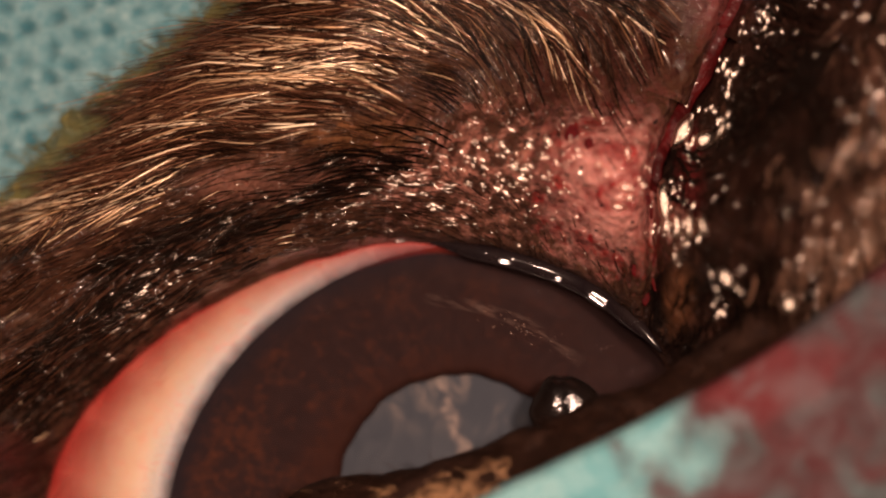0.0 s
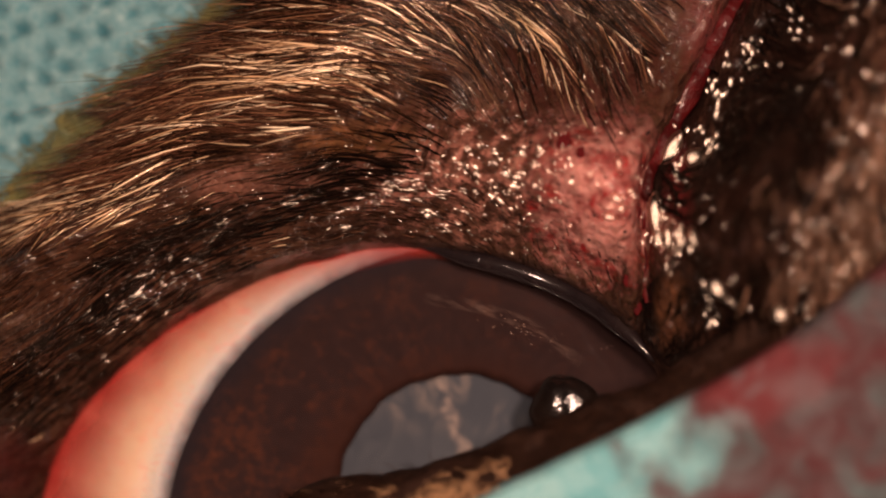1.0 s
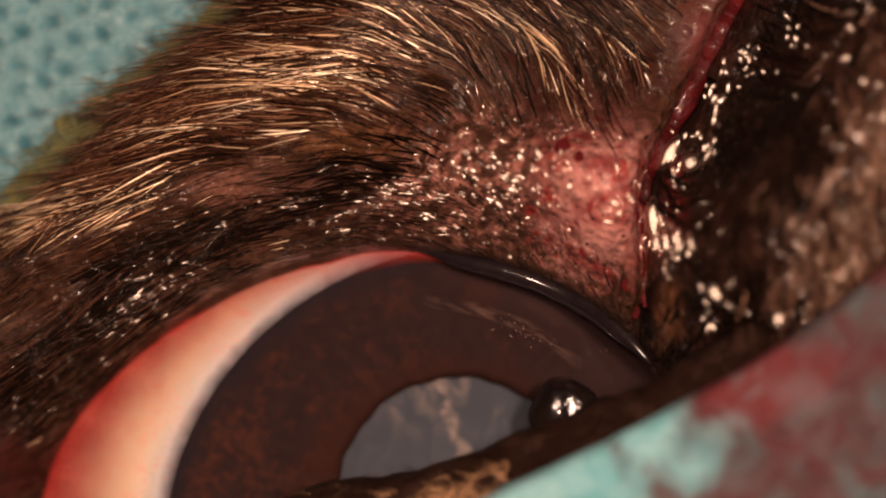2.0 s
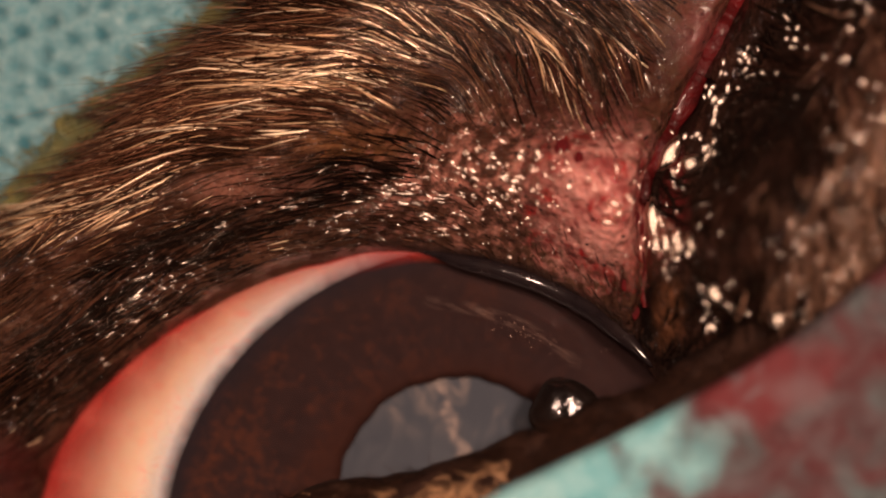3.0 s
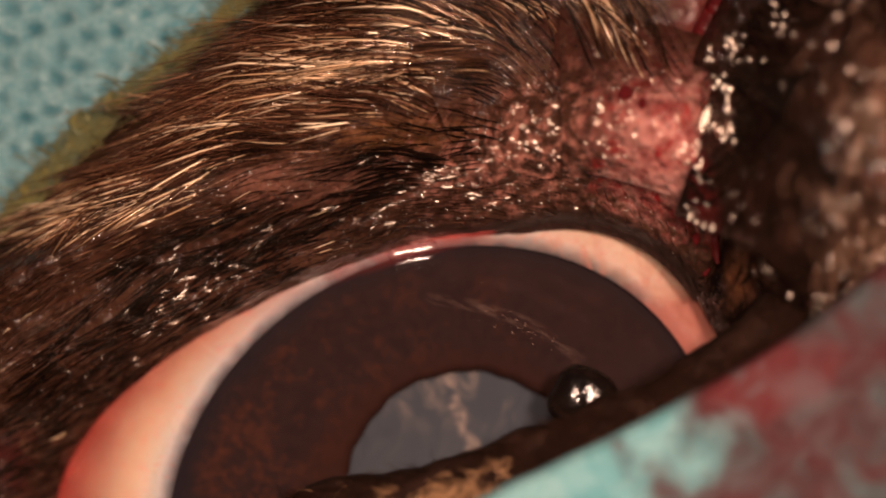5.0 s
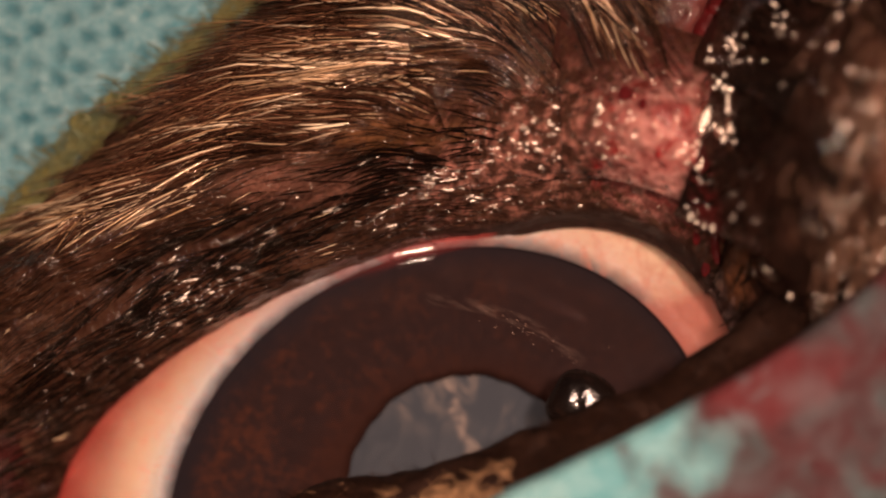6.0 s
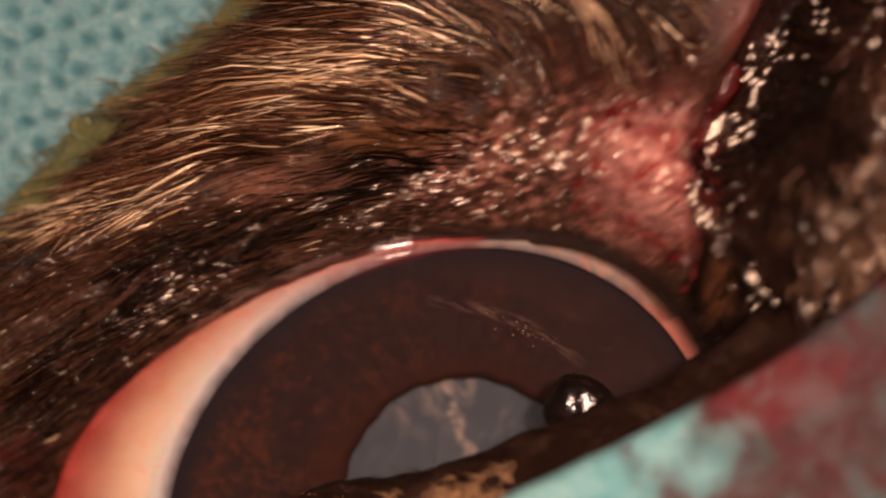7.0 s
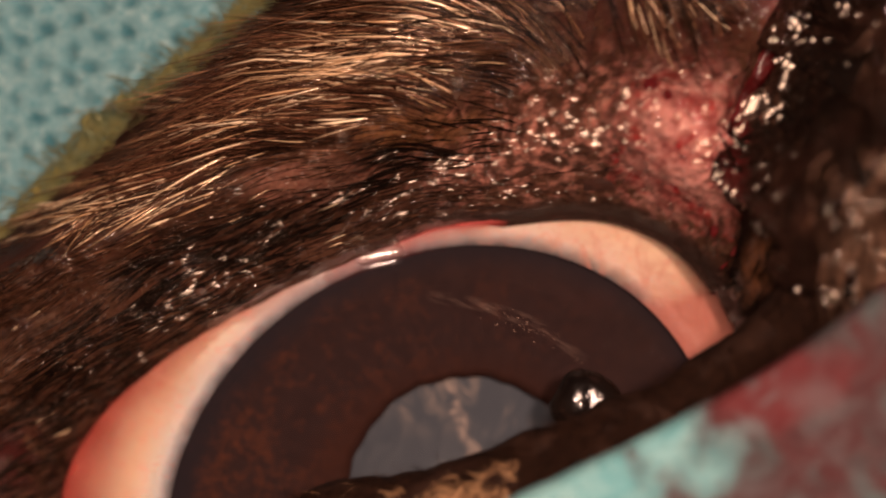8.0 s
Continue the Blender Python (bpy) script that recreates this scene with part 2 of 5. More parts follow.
def drape_material(name, low, high, stain):
    n = Nodes(name)
    p = n.mm()
    fibre = n.noise(n.mm((1, 1, 1)), 4.2, 6, 0.72, 1.0)
    mottle = n.noise(p, 0.8, 4)
    colour = n.mix(n.span(fibre, 0.35, 0.68), low, high)
    colour = n.mix(n.span(mottle, 0.4, 0.7, 0, 0.4), colour, low)
    if stain:
        colour = n.mix(n.span(n.noise(p, 0.9, 5, 0.6, 0.6), 0.45, 0.62, 0, 0.75), colour, (0.09, 0.33, 0.37))
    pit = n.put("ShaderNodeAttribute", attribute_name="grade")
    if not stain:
        # embossed pits take a darker, deeper teal than the cloth around them
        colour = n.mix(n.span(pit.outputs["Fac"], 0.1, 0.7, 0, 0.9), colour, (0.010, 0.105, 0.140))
    if stain:
        red = n.noise(p, 0.5, 4, 0.55, 0.3)
        zone = n.span(n.math("ADD", n.axis(p, 0), n.span(red, 0.25, 0.75, -2.2, 2.2)), *stain)
        blood = n.mix(n.span(n.noise(p, 0.5, 4, 0.5, 1.2), 0.36, 0.72), (0.050, 0.023, 0.026), (0.072, 0.010, 0.013))
        blood = n.mix(n.span(n.noise(p, 0.45, 3, 0.5, 1.0), 0.48, 0.68, 0, 0.8), blood, (0.055, 0.095, 0.10))
        fresh = n.math("ADD", n.far(p, *(8.1, -3.5), 2.9, 1.2), n.span(red, 0.25, 0.75, -0.5, 0.5))
        blood = n.mix(n.span(fresh, 1.15, 0.6, 0, 0.9), blood, (0.110, 0.012, 0.016))
        colour = n.mix(n.math("MULTIPLY", zone, n.span(n.noise(p, 0.45, 2), 0.34, 0.5, 0.88, 1.0)), colour, blood)
    h = n.bump(fibre, 0.10, 0.8)
    return n.set(colour=colour, rough=0.6, normal=h, spec=0.4, coat=0.2 if stain else 0.8, coat_rough=0.3 if stain else 0.2, coat_normal=n.bump(fibre, 0.2 if stain else 0.32, 1.0))


SKIN, HIDE = skin_material(), wet_fur_skin_material()
DARK_HAIR = hair_material("dark_brown_hair", (0.010, 0.005, 0.0035), (0.085, 0.036, 0.018), 0.22, 0.14)
PALE_HAIR = hair_material("cream_hair", (0.50, 0.31, 0.16), (0.98, 0.84, 0.60), 0.17, 1.0, True)
SLEEK_HAIR = hair_material("sleek_hair", (0.06, 0.026, 0.016), (0.36, 0.19, 0.10), 0.11, 1.0)
DULL_HAIR = hair_material("short_dull_hair", (0.007, 0.0035, 0.003), (0.045, 0.020, 0.012), 0.6, 0.06)
BROWN_HAIR = hair_material("brown_hair", (0.036, 0.0135, 0.008), (0.26, 0.122, 0.070), 0.2, 0.5)
TAWNY_HAIR = hair_material("tawny_hair", (0.05, 0.026, 0.017), (0.34, 0.19, 0.12), 0.3, 0.6)
GOLD_HAIR = hair_material("golden_hair", (0.20, 0.11, 0.05), (0.75, 0.47, 0.25), 0.35, 0.5)
WET_HAIR = hair_material("wet_black_hair", (0.006, 0.004, 0.003), (0.016, 0.007, 0.005), 0.2, 0.05)
SCLERA, IRIS, LENS, CORNEA = sclera_material(), iris_material(), lens_material(), cornea_material()
CONJ = conjunctiva_material()
# warm tint on the gloss paints the glints cream; the second is rougher, so dimmer
FLUID = cornea_material("warm_glint_fluid", 0.22, 1.5, (1.0, 0.89, 0.76))
SOFT_FLUID = cornea_material("soft_glint_fluid", 0.29, 1.5, (1.0, 0.89, 0.74))
TEAR = cornea_material("tear_fluid", 0.1, 1.4)
BLOOD = plain("wet_blood", (0.075, 0.004, 0.005), (0.018, 0.002, 0.002), 1.5, 0.5, 0.12, 0.08, 0.12)
LOWER_HIDE = plain("dull_dark_lid", (0.008, 0.004, 0.003), (0.024, 0.012, 0.008), 1.2, 0.8, 0.1, 0.0, 0.06)
NODULE = plain("dark_nodule", (0.004, 0.003, 0.003), (0.008, 0.005, 0.004), 0.8, 0.2, 0.06, 0.0, 0.35)
NODULE.node_tree.nodes["Principled BSDF"].inputs["Specular IOR Level"].default_value = 0.6
FLESH = plain("dark_flesh", (0.035, 0.014, 0.010), (0.018, 0.009, 0.007), 1.1, 0.6, 0.12, 0.1, 0.1)
LID_RIM = plain("wet_black_rim", (0.006, 0.004, 0.005), (0.011, 0.007, 0.007), 1.5, 0.6, 0.02, 0.8, 0.05)
FRESH = plain("fresh_blood", (0.075, 0.004, 0.005), (0.03, 0.002, 0.003), 3.0, 0.6, 0.1, 0.0, 0.06)
# the red flesh is darkened with the shade of the hollow corner
MUCOSA = conjunctiva_material("red_mucosa", (0.050, 0.006, 0.005), (0.022, 0.004, 0.003))
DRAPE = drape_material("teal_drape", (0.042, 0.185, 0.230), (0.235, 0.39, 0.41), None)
DRAPE_STAINED = drape_material("teal_drape_stained", (0.13, 0.39, 0.43), (0.31, 0.55, 0.56), (5.0, 7.6))
# flecks and wisp paint the lid's pale reflection in the cornea
FLECKS = plain("pale_reflection_fleck", (0.17, 0.105, 0.08), (0.09, 0.055, 0.042), 3.0, 0.3, 0.02, 0.4)
WISP_NODES = Nodes("reflection_wisp")
_w = WISP_NODES.mm()
_g = WISP_NODES.put("ShaderNodeAttribute", attribute_name="grade").outputs["Fac"]
_streak = WISP_NODES.math("ADD", WISP_NODES.math("MULTIPLY", WISP_NODES.axis(_w, 0), 0.42), WISP_NODES.axis(_w, 1))
_c = WISP_NODES.put("ShaderNodeCombineXYZ")
WISP_NODES.link(WISP_NODES.math("MULTIPLY", _streak, 3.2), _c.inputs[1])
WISP_NODES.link(WISP_NODES.math("MULTIPLY", WISP_NODES.axis(_w, 0), 0.9), _c.inputs[0])
WISP = WISP_NODES.set(colour=(0.30, 0.20, 0.16), rough=0.5, spec=0.2,
                      alpha=WISP_NODES.math("MULTIPLY", WISP_NODES.math("MULTIPLY", _g, 0.3), WISP_NODES.span(WISP_NODES.noise(_c.outputs[0], 1.2, 6, 0.65, 0.4), 0.45, 0.72)))
HEM = plain("green_yellow_thread", (0.16, 0.145, 0.035), (0.06, 0.09, 0.045), 2.0, 0.6, 0.08)
STEEL = plain("brushed_steel", (0.80, 0.74, 0.64), (0.70, 0.63, 0.54), 0.6, 0.5, 0.005)
STEEL.node_tree.nodes["Principled BSDF"].inputs["Metallic"].default_value = 0.9
PLASTER = plain("pale_wall_paint", (0.55, 0.56, 0.55), (0.50, 0.51, 0.50), 0.004, 0.7, 0.3)
LINO = plain("grey_floor_vinyl", (0.22, 0.23, 0.24), (0.18, 0.19, 0.20), 0.01, 0.45, 0.2)


# ---- mesh helpers ----
def part(name, verts, faces, material, parent=None, label="", values=None):
    """One mesh object from plan coordinates in millimetres, smooth, under parent."""
    me = bpy.data.meshes.new(name)
    me.from_pydata((np.asarray(verts, dtype=float) * MM).tolist(), [], np.asarray(faces).tolist() if not isinstance(faces, list) else faces)
    me.polygons.foreach_set("use_smooth", [True] * len(me.polygons))
    me.materials.append(material)
    if values is not None:
        me.attributes.new("grade", "FLOAT", "POINT").data.foreach_set("value", np.asarray(values, dtype=float))
    ob = new(name, me)
    ob.parent = parent
    return tagged(ob, label)


def grid_faces(rows, cols, closed=False):
    """Faces of a grid of rows x cols points; closed joins the last column to the first."""
    i, j = np.meshgrid(np.arange(rows - 1), np.arange(cols if closed else cols - 1), indexing="ij")
    k = (j + 1) % cols
    return np.stack([i * cols + j, i * cols + k, (i + 1) * cols + k, (i + 1) * cols + j], -1).reshape(-1, 4)


def smooth_step(v, a, b):
    t = np.clip((v - a) / (b - a), 0, 1)
    return t * t * (3 - 2 * t)


def wave(x, y, k, seed=0):
    """Cheap uneven waves, -1 to 1."""
    return (np.sin(k * x * 1.13 + 1.7 * seed + 1.9 * np.sin(k * y * 0.71 + seed)) + np.sin(k * y * 1.31 - 0.8 * seed + 1.6 * np.sin(k * x * 0.63 + 2 * seed))) / 2


def tube(path, radius, sides=8):
    """Points and faces of a tube along a path (n, 3), with a radius for each point, closed at its ends by narrowing."""
    path, radius = np.asarray(path, float), np.broadcast_to(radius, len(path))
    way = np.gradient(path, axis=0)
    way /= np.linalg.norm(way, axis=1)[:, None] + 1e-9
    side = np.cross(way, (0.0, 0.0, 1.0))
    side /= np.linalg.norm(side, axis=1)[:, None] + 1e-9
    up = np.cross(side, way)
    a = np.linspace(0, 2 * np.pi, sides, endpoint=False)
    v = path[:, None] + radius[:, None, None] * (np.cos(a)[None, :, None] * side[:, None] + np.sin(a)[None, :, None] * up[:, None])
    return v.reshape(-1, 3), grid_faces(len(path), sides, True)


def curve_through(points, n):
    """n points on a smooth curve through a few."""
    p = np.asarray(points, float)
    p = np.vstack([2 * p[0] - p[1], p, 2 * p[-1] - p[-2]])
    out = []
    for t in np.linspace(0, len(p) - 3 - 1e-6, n):
        i, f = int(t), t - int(t)
        a, b, c, d = p[i:i + 4]
        out.append(0.5 * (2 * b + (c - a) * f + (2 * a - 5 * b + 4 * c - d) * f * f + (3 * b - a - 3 * c + d) * f ** 3))
    return np.array(out)


# ---- the forms ----
EYE = np.array((0.54, -8.08))
GLOBE = np.array((-0.06, -7.375))
LIMBUS, SAG = 7.95, 2.4
# the eye looks aside, so that its limbus shows as an oval: half axes, and the long axis' angle
OVAL, OVAL_TURN = (8.16, 7.04), math.radians(35.6)
PUPIL = np.array((0.45, -7.09)) - GLOBE
CORNEA_R = (LIMBUS ** 2 + SAG ** 2) / (2 * SAG)


def eye_height(r):
    """Height of the globe's surface at a distance r from its axis: cornea within the limbus, flatter white outside."""
    dome = np.sqrt(np.maximum(CORNEA_R ** 2 - r ** 2, 0)) - (CORNEA_R - SAG)
    white = 0.62 * (np.sqrt(np.maximum(14.5 ** 2 - r ** 2, 0.5)) - math.sqrt(14.5 ** 2 - LIMBUS ** 2))
    return np.where(r < LIMBUS, dome, white)


def oval(x, y):
    """Places of the round eye, from its axis, drawn out to the oval."""
    u, v = x * OVAL[0] / LIMBUS, y * OVAL[1] / LIMBUS
    c, s = math.cos(OVAL_TURN), math.sin(OVAL_TURN)
    return u * c - v * s, u * s + v * c


def globe_height(x, y):
    x, y = x - GLOBE[0], y - GLOBE[1]
    c, s = math.cos(OVAL_TURN), math.sin(OVAL_TURN)
    return eye_height(LIMBUS * np.hypot((x * c + y * s) / OVAL[0], (y * c - x * s) / OVAL[1]))


MARGIN = np.array([(0, 6.9), (41, 7.15), (60, 7.35), (74, 7.45), (89, 7.70), (97, 7.93), (103, 8.17), (114, 8.62), (124, 9.09), (134, 9.57), (145, 10.1), (156, 10.75), (166, 11.6), (176, 12.0), (200, 12.1)])


def margin(a):
    """Distance of the relaxed upper lid's edge from the eye's axis, by the angle in degrees."""
    a = np.asarray(a, float)
    return sum(np.interp(a + k, MARGIN[:, 0], MARGIN[:, 1]) for k in (-6, -4, -2, 0, 2, 4, 6)) / 7


def polar(x, y):
    return np.degrees(np.arctan2(y - EYE[1], x - EYE[0])), np.hypot(x - EYE[0], y - EYE[1])


def plan(a, r):
    return EYE[0] + r * np.cos(np.radians(a)), EYE[1] + r * np.sin(np.radians(a))


def bump_at(x, y, c, rx, ry):
    return np.exp(-((x - c[0]) / rx) ** 2 - ((y - c[1]) / ry) ** 2)


def skin_height(x, y):
    """Height of the brow and cheek skin over the plan."""
    a, r = polar(x, y)
    m = margin(np.clip(a, 0, 195))
    d = r - m
    edge = np.maximum(eye_height(m), -2.6) + 0.55 + 1.5 * smooth_step(a, 75, 40)
    z = edge + 1.5 * (1 - np.exp(-np.maximum(d, 0) / 1.3)) - 0.9 * smooth_step(-d, -0.28, 0.12)
    z = z + 1.7 * bump_at(x, y, (4.26, 1.78), 1.7, 1.6) + 1.1 * bump_at(x, y, (1.54, 2.26), 2.0, 1.0)
    # crease between the lid and the brow
    c = np.abs((y - (-3.90, 1.54)[1]) - 0.42 * (x - (-3.90, 1.54)[0]))
    z = z - 0.75 * np.exp(-(c / 0.45) ** 2) * smooth_step(x, -8.5, -5.5) * smooth_step(x, 0.5, -1.5)
    z = z + 0.9 * np.exp(-((c - 1.4) / 0.9) ** 2) * (y > 0.42 * x) * smooth_step(x, 0.5, -2.5)
    # the brow falls away towards the drape
    fall = (x * -0.62 + y * 0.78)
    z = z - 7.0 * smooth_step(fall, 6.8, 10.6)
    # cheek beyond the wound
    z = z + 4.4 * smooth_step(a, 62, 44) * smooth_step(a, 22, 48) * smooth_step(d, 0.0, 5.0) + 0.35 * wave(x, y, 1.1, 3) * smooth_step(a, 64, 56)
    w = np.abs(a - wound_angle(d)) * np.pi / 180 * r
    z = z - 1.0 * np.exp(-(w / 0.28) ** 2) * smooth_step(d, -0.1, 0.6)
    return z + 0.10 * wave(x, y, 2.1, 1) + 0.05 * wave(x, y, 5.3, 2)


def wound_angle(d):
    """The cut runs from the outer corner of the lids up over the brow."""
    return 49 + 14.0 * smooth_step(d, -0.5, 4.0)


# how far the skin is dragged by the surgeon's pull: place, then the drag of pull one and pull two
DRAG = np.array([(*(-11.91, 1.78), 0.35, 0.0, 0.6, -0.08), (*(-7.27, 2.26), 1.0, 0.05, 1.4, 0.0), (*(-4.46, 4.06), 1.15, 0.1, 1.5, 0.05),
                 (*(-2.51, 3.79), 1.2, 0.3, 1.55, 0.35), (*(4.34, 1.28), 2.1, 1.7, 2.35, 1.65), (*(6.82, 4.98), -0.3, 0.5, 2.2, 0.9),
                 (*(7.38, -1.26), 1.1, 0.1, 1.2, 0.3), (*(9.38, -1.90), 1.2, 0.6, 1.2, 0.5), (*(10.66, 4.66), -0.6, 0.2, 1.2, 0.7),
                 (*(6.02, -3.34), 1.9, 1.0, 2.2, 1.0), (*(4.74, -2.06), 3.05, 1.95, 3.2, 1.85), (*(-0.70, -0.10), 1.45, 0.45, 1.6, 0.6), (*(-5.66, -0.86), 1.4, -0.12, 1.5, -0.08),
                 (*(-9.35, -3.82), 0.9, -0.12, 1.0, -0.1), (*(-10.79, -5.74), 0.35, 0.1, 0.5, 0.15), (*(2.50, -0.62), 2.2, 1.8, 2.4, 1.8)])
# time, pull one, pull two, settling at the start
PULL = [(0.0, 0, 0, 1), (0.3, 0, 0, 0.62), (0.5, 0, 0, 0.42), (0.8, 0, 0, 0.2), (1.0, 0, 0, 0.15), (1.5, 0, 0, 0.06), (2.3, 0, 0, 0.02), (3.0, 0, 0, 0), (3.3, 0, 0, 0), (3.5, 0, 0, 0), (3.7, 0, 0, 0), (3.9, 0, 0, 0),
        (4.1, 0, 0, 0), (4.2, 0.03, 0, 0), (4.3, 0.06, 0, 0), (4.4, 0.22, 0, 0), (4.5, 0.48, 0, 0), (4.6, 0.62, 0, 0), (4.7, 0.76, 0, 0), (5.0, 0.88, 0, 0),
        (5.4, 0.55, 0, 0), (5.8, 0.12, 0, 0), (5.9, 0.10, 0, 0), (6.0, 0.88, 0, 0), (6.1, 0.9, 0, 0), (6.2, 0.88, 0, 0), (6.3, 0.7, 0, 0),
        (6.4, 1.0, 0, 0), (6.5, 0.85, 0, 0), (6.6, 0.5, 0, 0), (6.7, 0.25, 0.04, 0), (6.8, 0.05, 0.15, 0), (6.9, 0, 0.18, 0), (7.0, 0, 0.55, 0),
        (7.1, 0, 0.98, 0), (7.2, 0, 0.8, 0), (7.3, 0, 0.33, 0), (7.4, 0, 0.24, 0), (7.5, 0, 0.2, 0), (7.6, 0, 0.2, 0), (7.7, 0, 0.22, 0),
        (7.8, 0, 0.36, 0), (7.9, 0, 0.72, 0), (8.0, 0, 1.0, 0)]


def drag(x, y):
    """The drag of both pulls, of the settling and of a light press and of the closing of the lid at a place, in millimetres: five pairs."""
    q = (DRAG[:, 0] - x) ** 2 + (DRAG[:, 1] - y) ** 2
    w = np.exp(-q / 7.0) + 0.02 / (q + 4)
    one, two = (w @ DRAG[:, 2:4]) / w.sum(), (w @ DRAG[:, 4:6]) / w.sum()
    up = max(0.0, min(1.0, (x - 4) / 5)) * max(0.0, min(1.0, (y + 2) / 7))
    settle = (0.16 + 0.1 * max(0, min(1, (x + 6) / 10)) + 0.26 * up, 0.05 + 0.26 * max(0, min(1, (x + 6) / 10)) + 0.75 * up)
    k = max(0.0, min(1.0, (2 - x) / 12))
    press = (-0.06 - 0.10 * k, 0.02 - 0.17 * k)
    a, r = (float(v) for v in polar(x, y))
    close = 1 * smooth_step(a, 78, 100) * smooth_step(a, 188, 165) * math.exp(-max(0.0, r - float(margin(min(max(a, 0), 195)))) / 2.5)
    shut = (-close * math.cos(math.radians(a)), -close * math.sin(math.radians(a)))
    return np.array([one, two, settle, press, shut])


# a light press on the brow while the forceps come near: time, share
PRESS = {3.3: 0.5, 3.5: 1.0, 3.7: 0.8, 3.9: 0.45, 4.1: 0.15}

# the slack lid closes a little over the eye while the cheek is pulled: time, millimetres
SHUT = {4.3: 0.1, 4.4: 0.22, 4.5: 0.33, 4.6: 0.25, 4.7: 0.16, 5.0: 0.15, 5.4: 0.08, 6.0: 0.22, 6.1: 0.18, 6.2: 0.15, 6.3: 0.12, 6.4: 0.1, 6.5: 0.08, 6.6: 0.05, 6.9: 0.04, 7.0: 0.07, 7.1: 0.06, 7.2: 0.05, 7.3: 0.04, 7.9: 0.04, 8.0: 0.04}

MOVES = []


# pull one takes hold of the cheek earlier than of the lid, and lets go of it later
LID_LEAD = {4.4: 0.45, 4.5: 0.8, 4.6: 0.85, 4.7: 0.9}


def lid_lead(a):
    """The pull reaches the lid by the outer corner first: time and share at the angle a."""
    k = max(0.0, min(1.0, (a - 52) / 42))
    return {4.4: 0.5 - 0.38 * k, 4.5: 0.95 - 0.65 * k, 4.6: 1.05 - 0.45 * k, 4.7: 1.1 - 0.3 * k, 6.0: 1.04 - 0.15 * k, 6.1: 1.07 - 0.16 * k, 6.2: 1.05 - 0.18 * k}


LEAD = {4.2: 0.4, 4.3: 0.65, 4.4: 0.8, 4.5: 0.85, 4.6: 0.88, 4.7: 0.9, 5.4: 0.8, 5.8: 0.5, 5.9: 0.3, 6.6: 0.8, 6.7: 0.5, 6.8: 0.2}


def dragged(ob, x, y, turn=True, share=1.0, along=None, lead=None, tuck=(0.0, 0.0, 0.0), chord=None):
    """Note that ob follows the skin at (x, y); tuck is its further way as the pull rolls it under, chord the lid's angle at which it lies along the edge."""
    here = drag(x, y)
    if along is not None:
        way = np.array((math.cos(math.radians(along)), math.sin(math.radians(along))))
        bent = way + (drag(x + way[0], y + way[1]) - drag(x - way[0], y - way[1])) / 2
        spin = np.degrees(np.arctan2(way[0] * bent[:, 1] - way[1] * bent[:, 0], bent @ way))
    elif turn:
        dx, dy = drag(x + 1, y) - drag(x - 1, y), drag(x, y + 1) - drag(x, y - 1)
        spin = np.degrees(0.25 * (dx[:, 1] - dy[:, 0]))
    else:
        spin = np.zeros(5)
    lift = 1.9 * max(0.0, min(1.0, (x - 4.5) / 5.0)) * max(0.0, min(1.0, (y + 2.0) / 3.0)) + 1.0 * float(bump_at(x, y, (4.0, 3.0), 3.5, 3.0))
    MOVES.append((ob, x, y, here * share, spin * share, lift, lead or {}, tuck, chord))


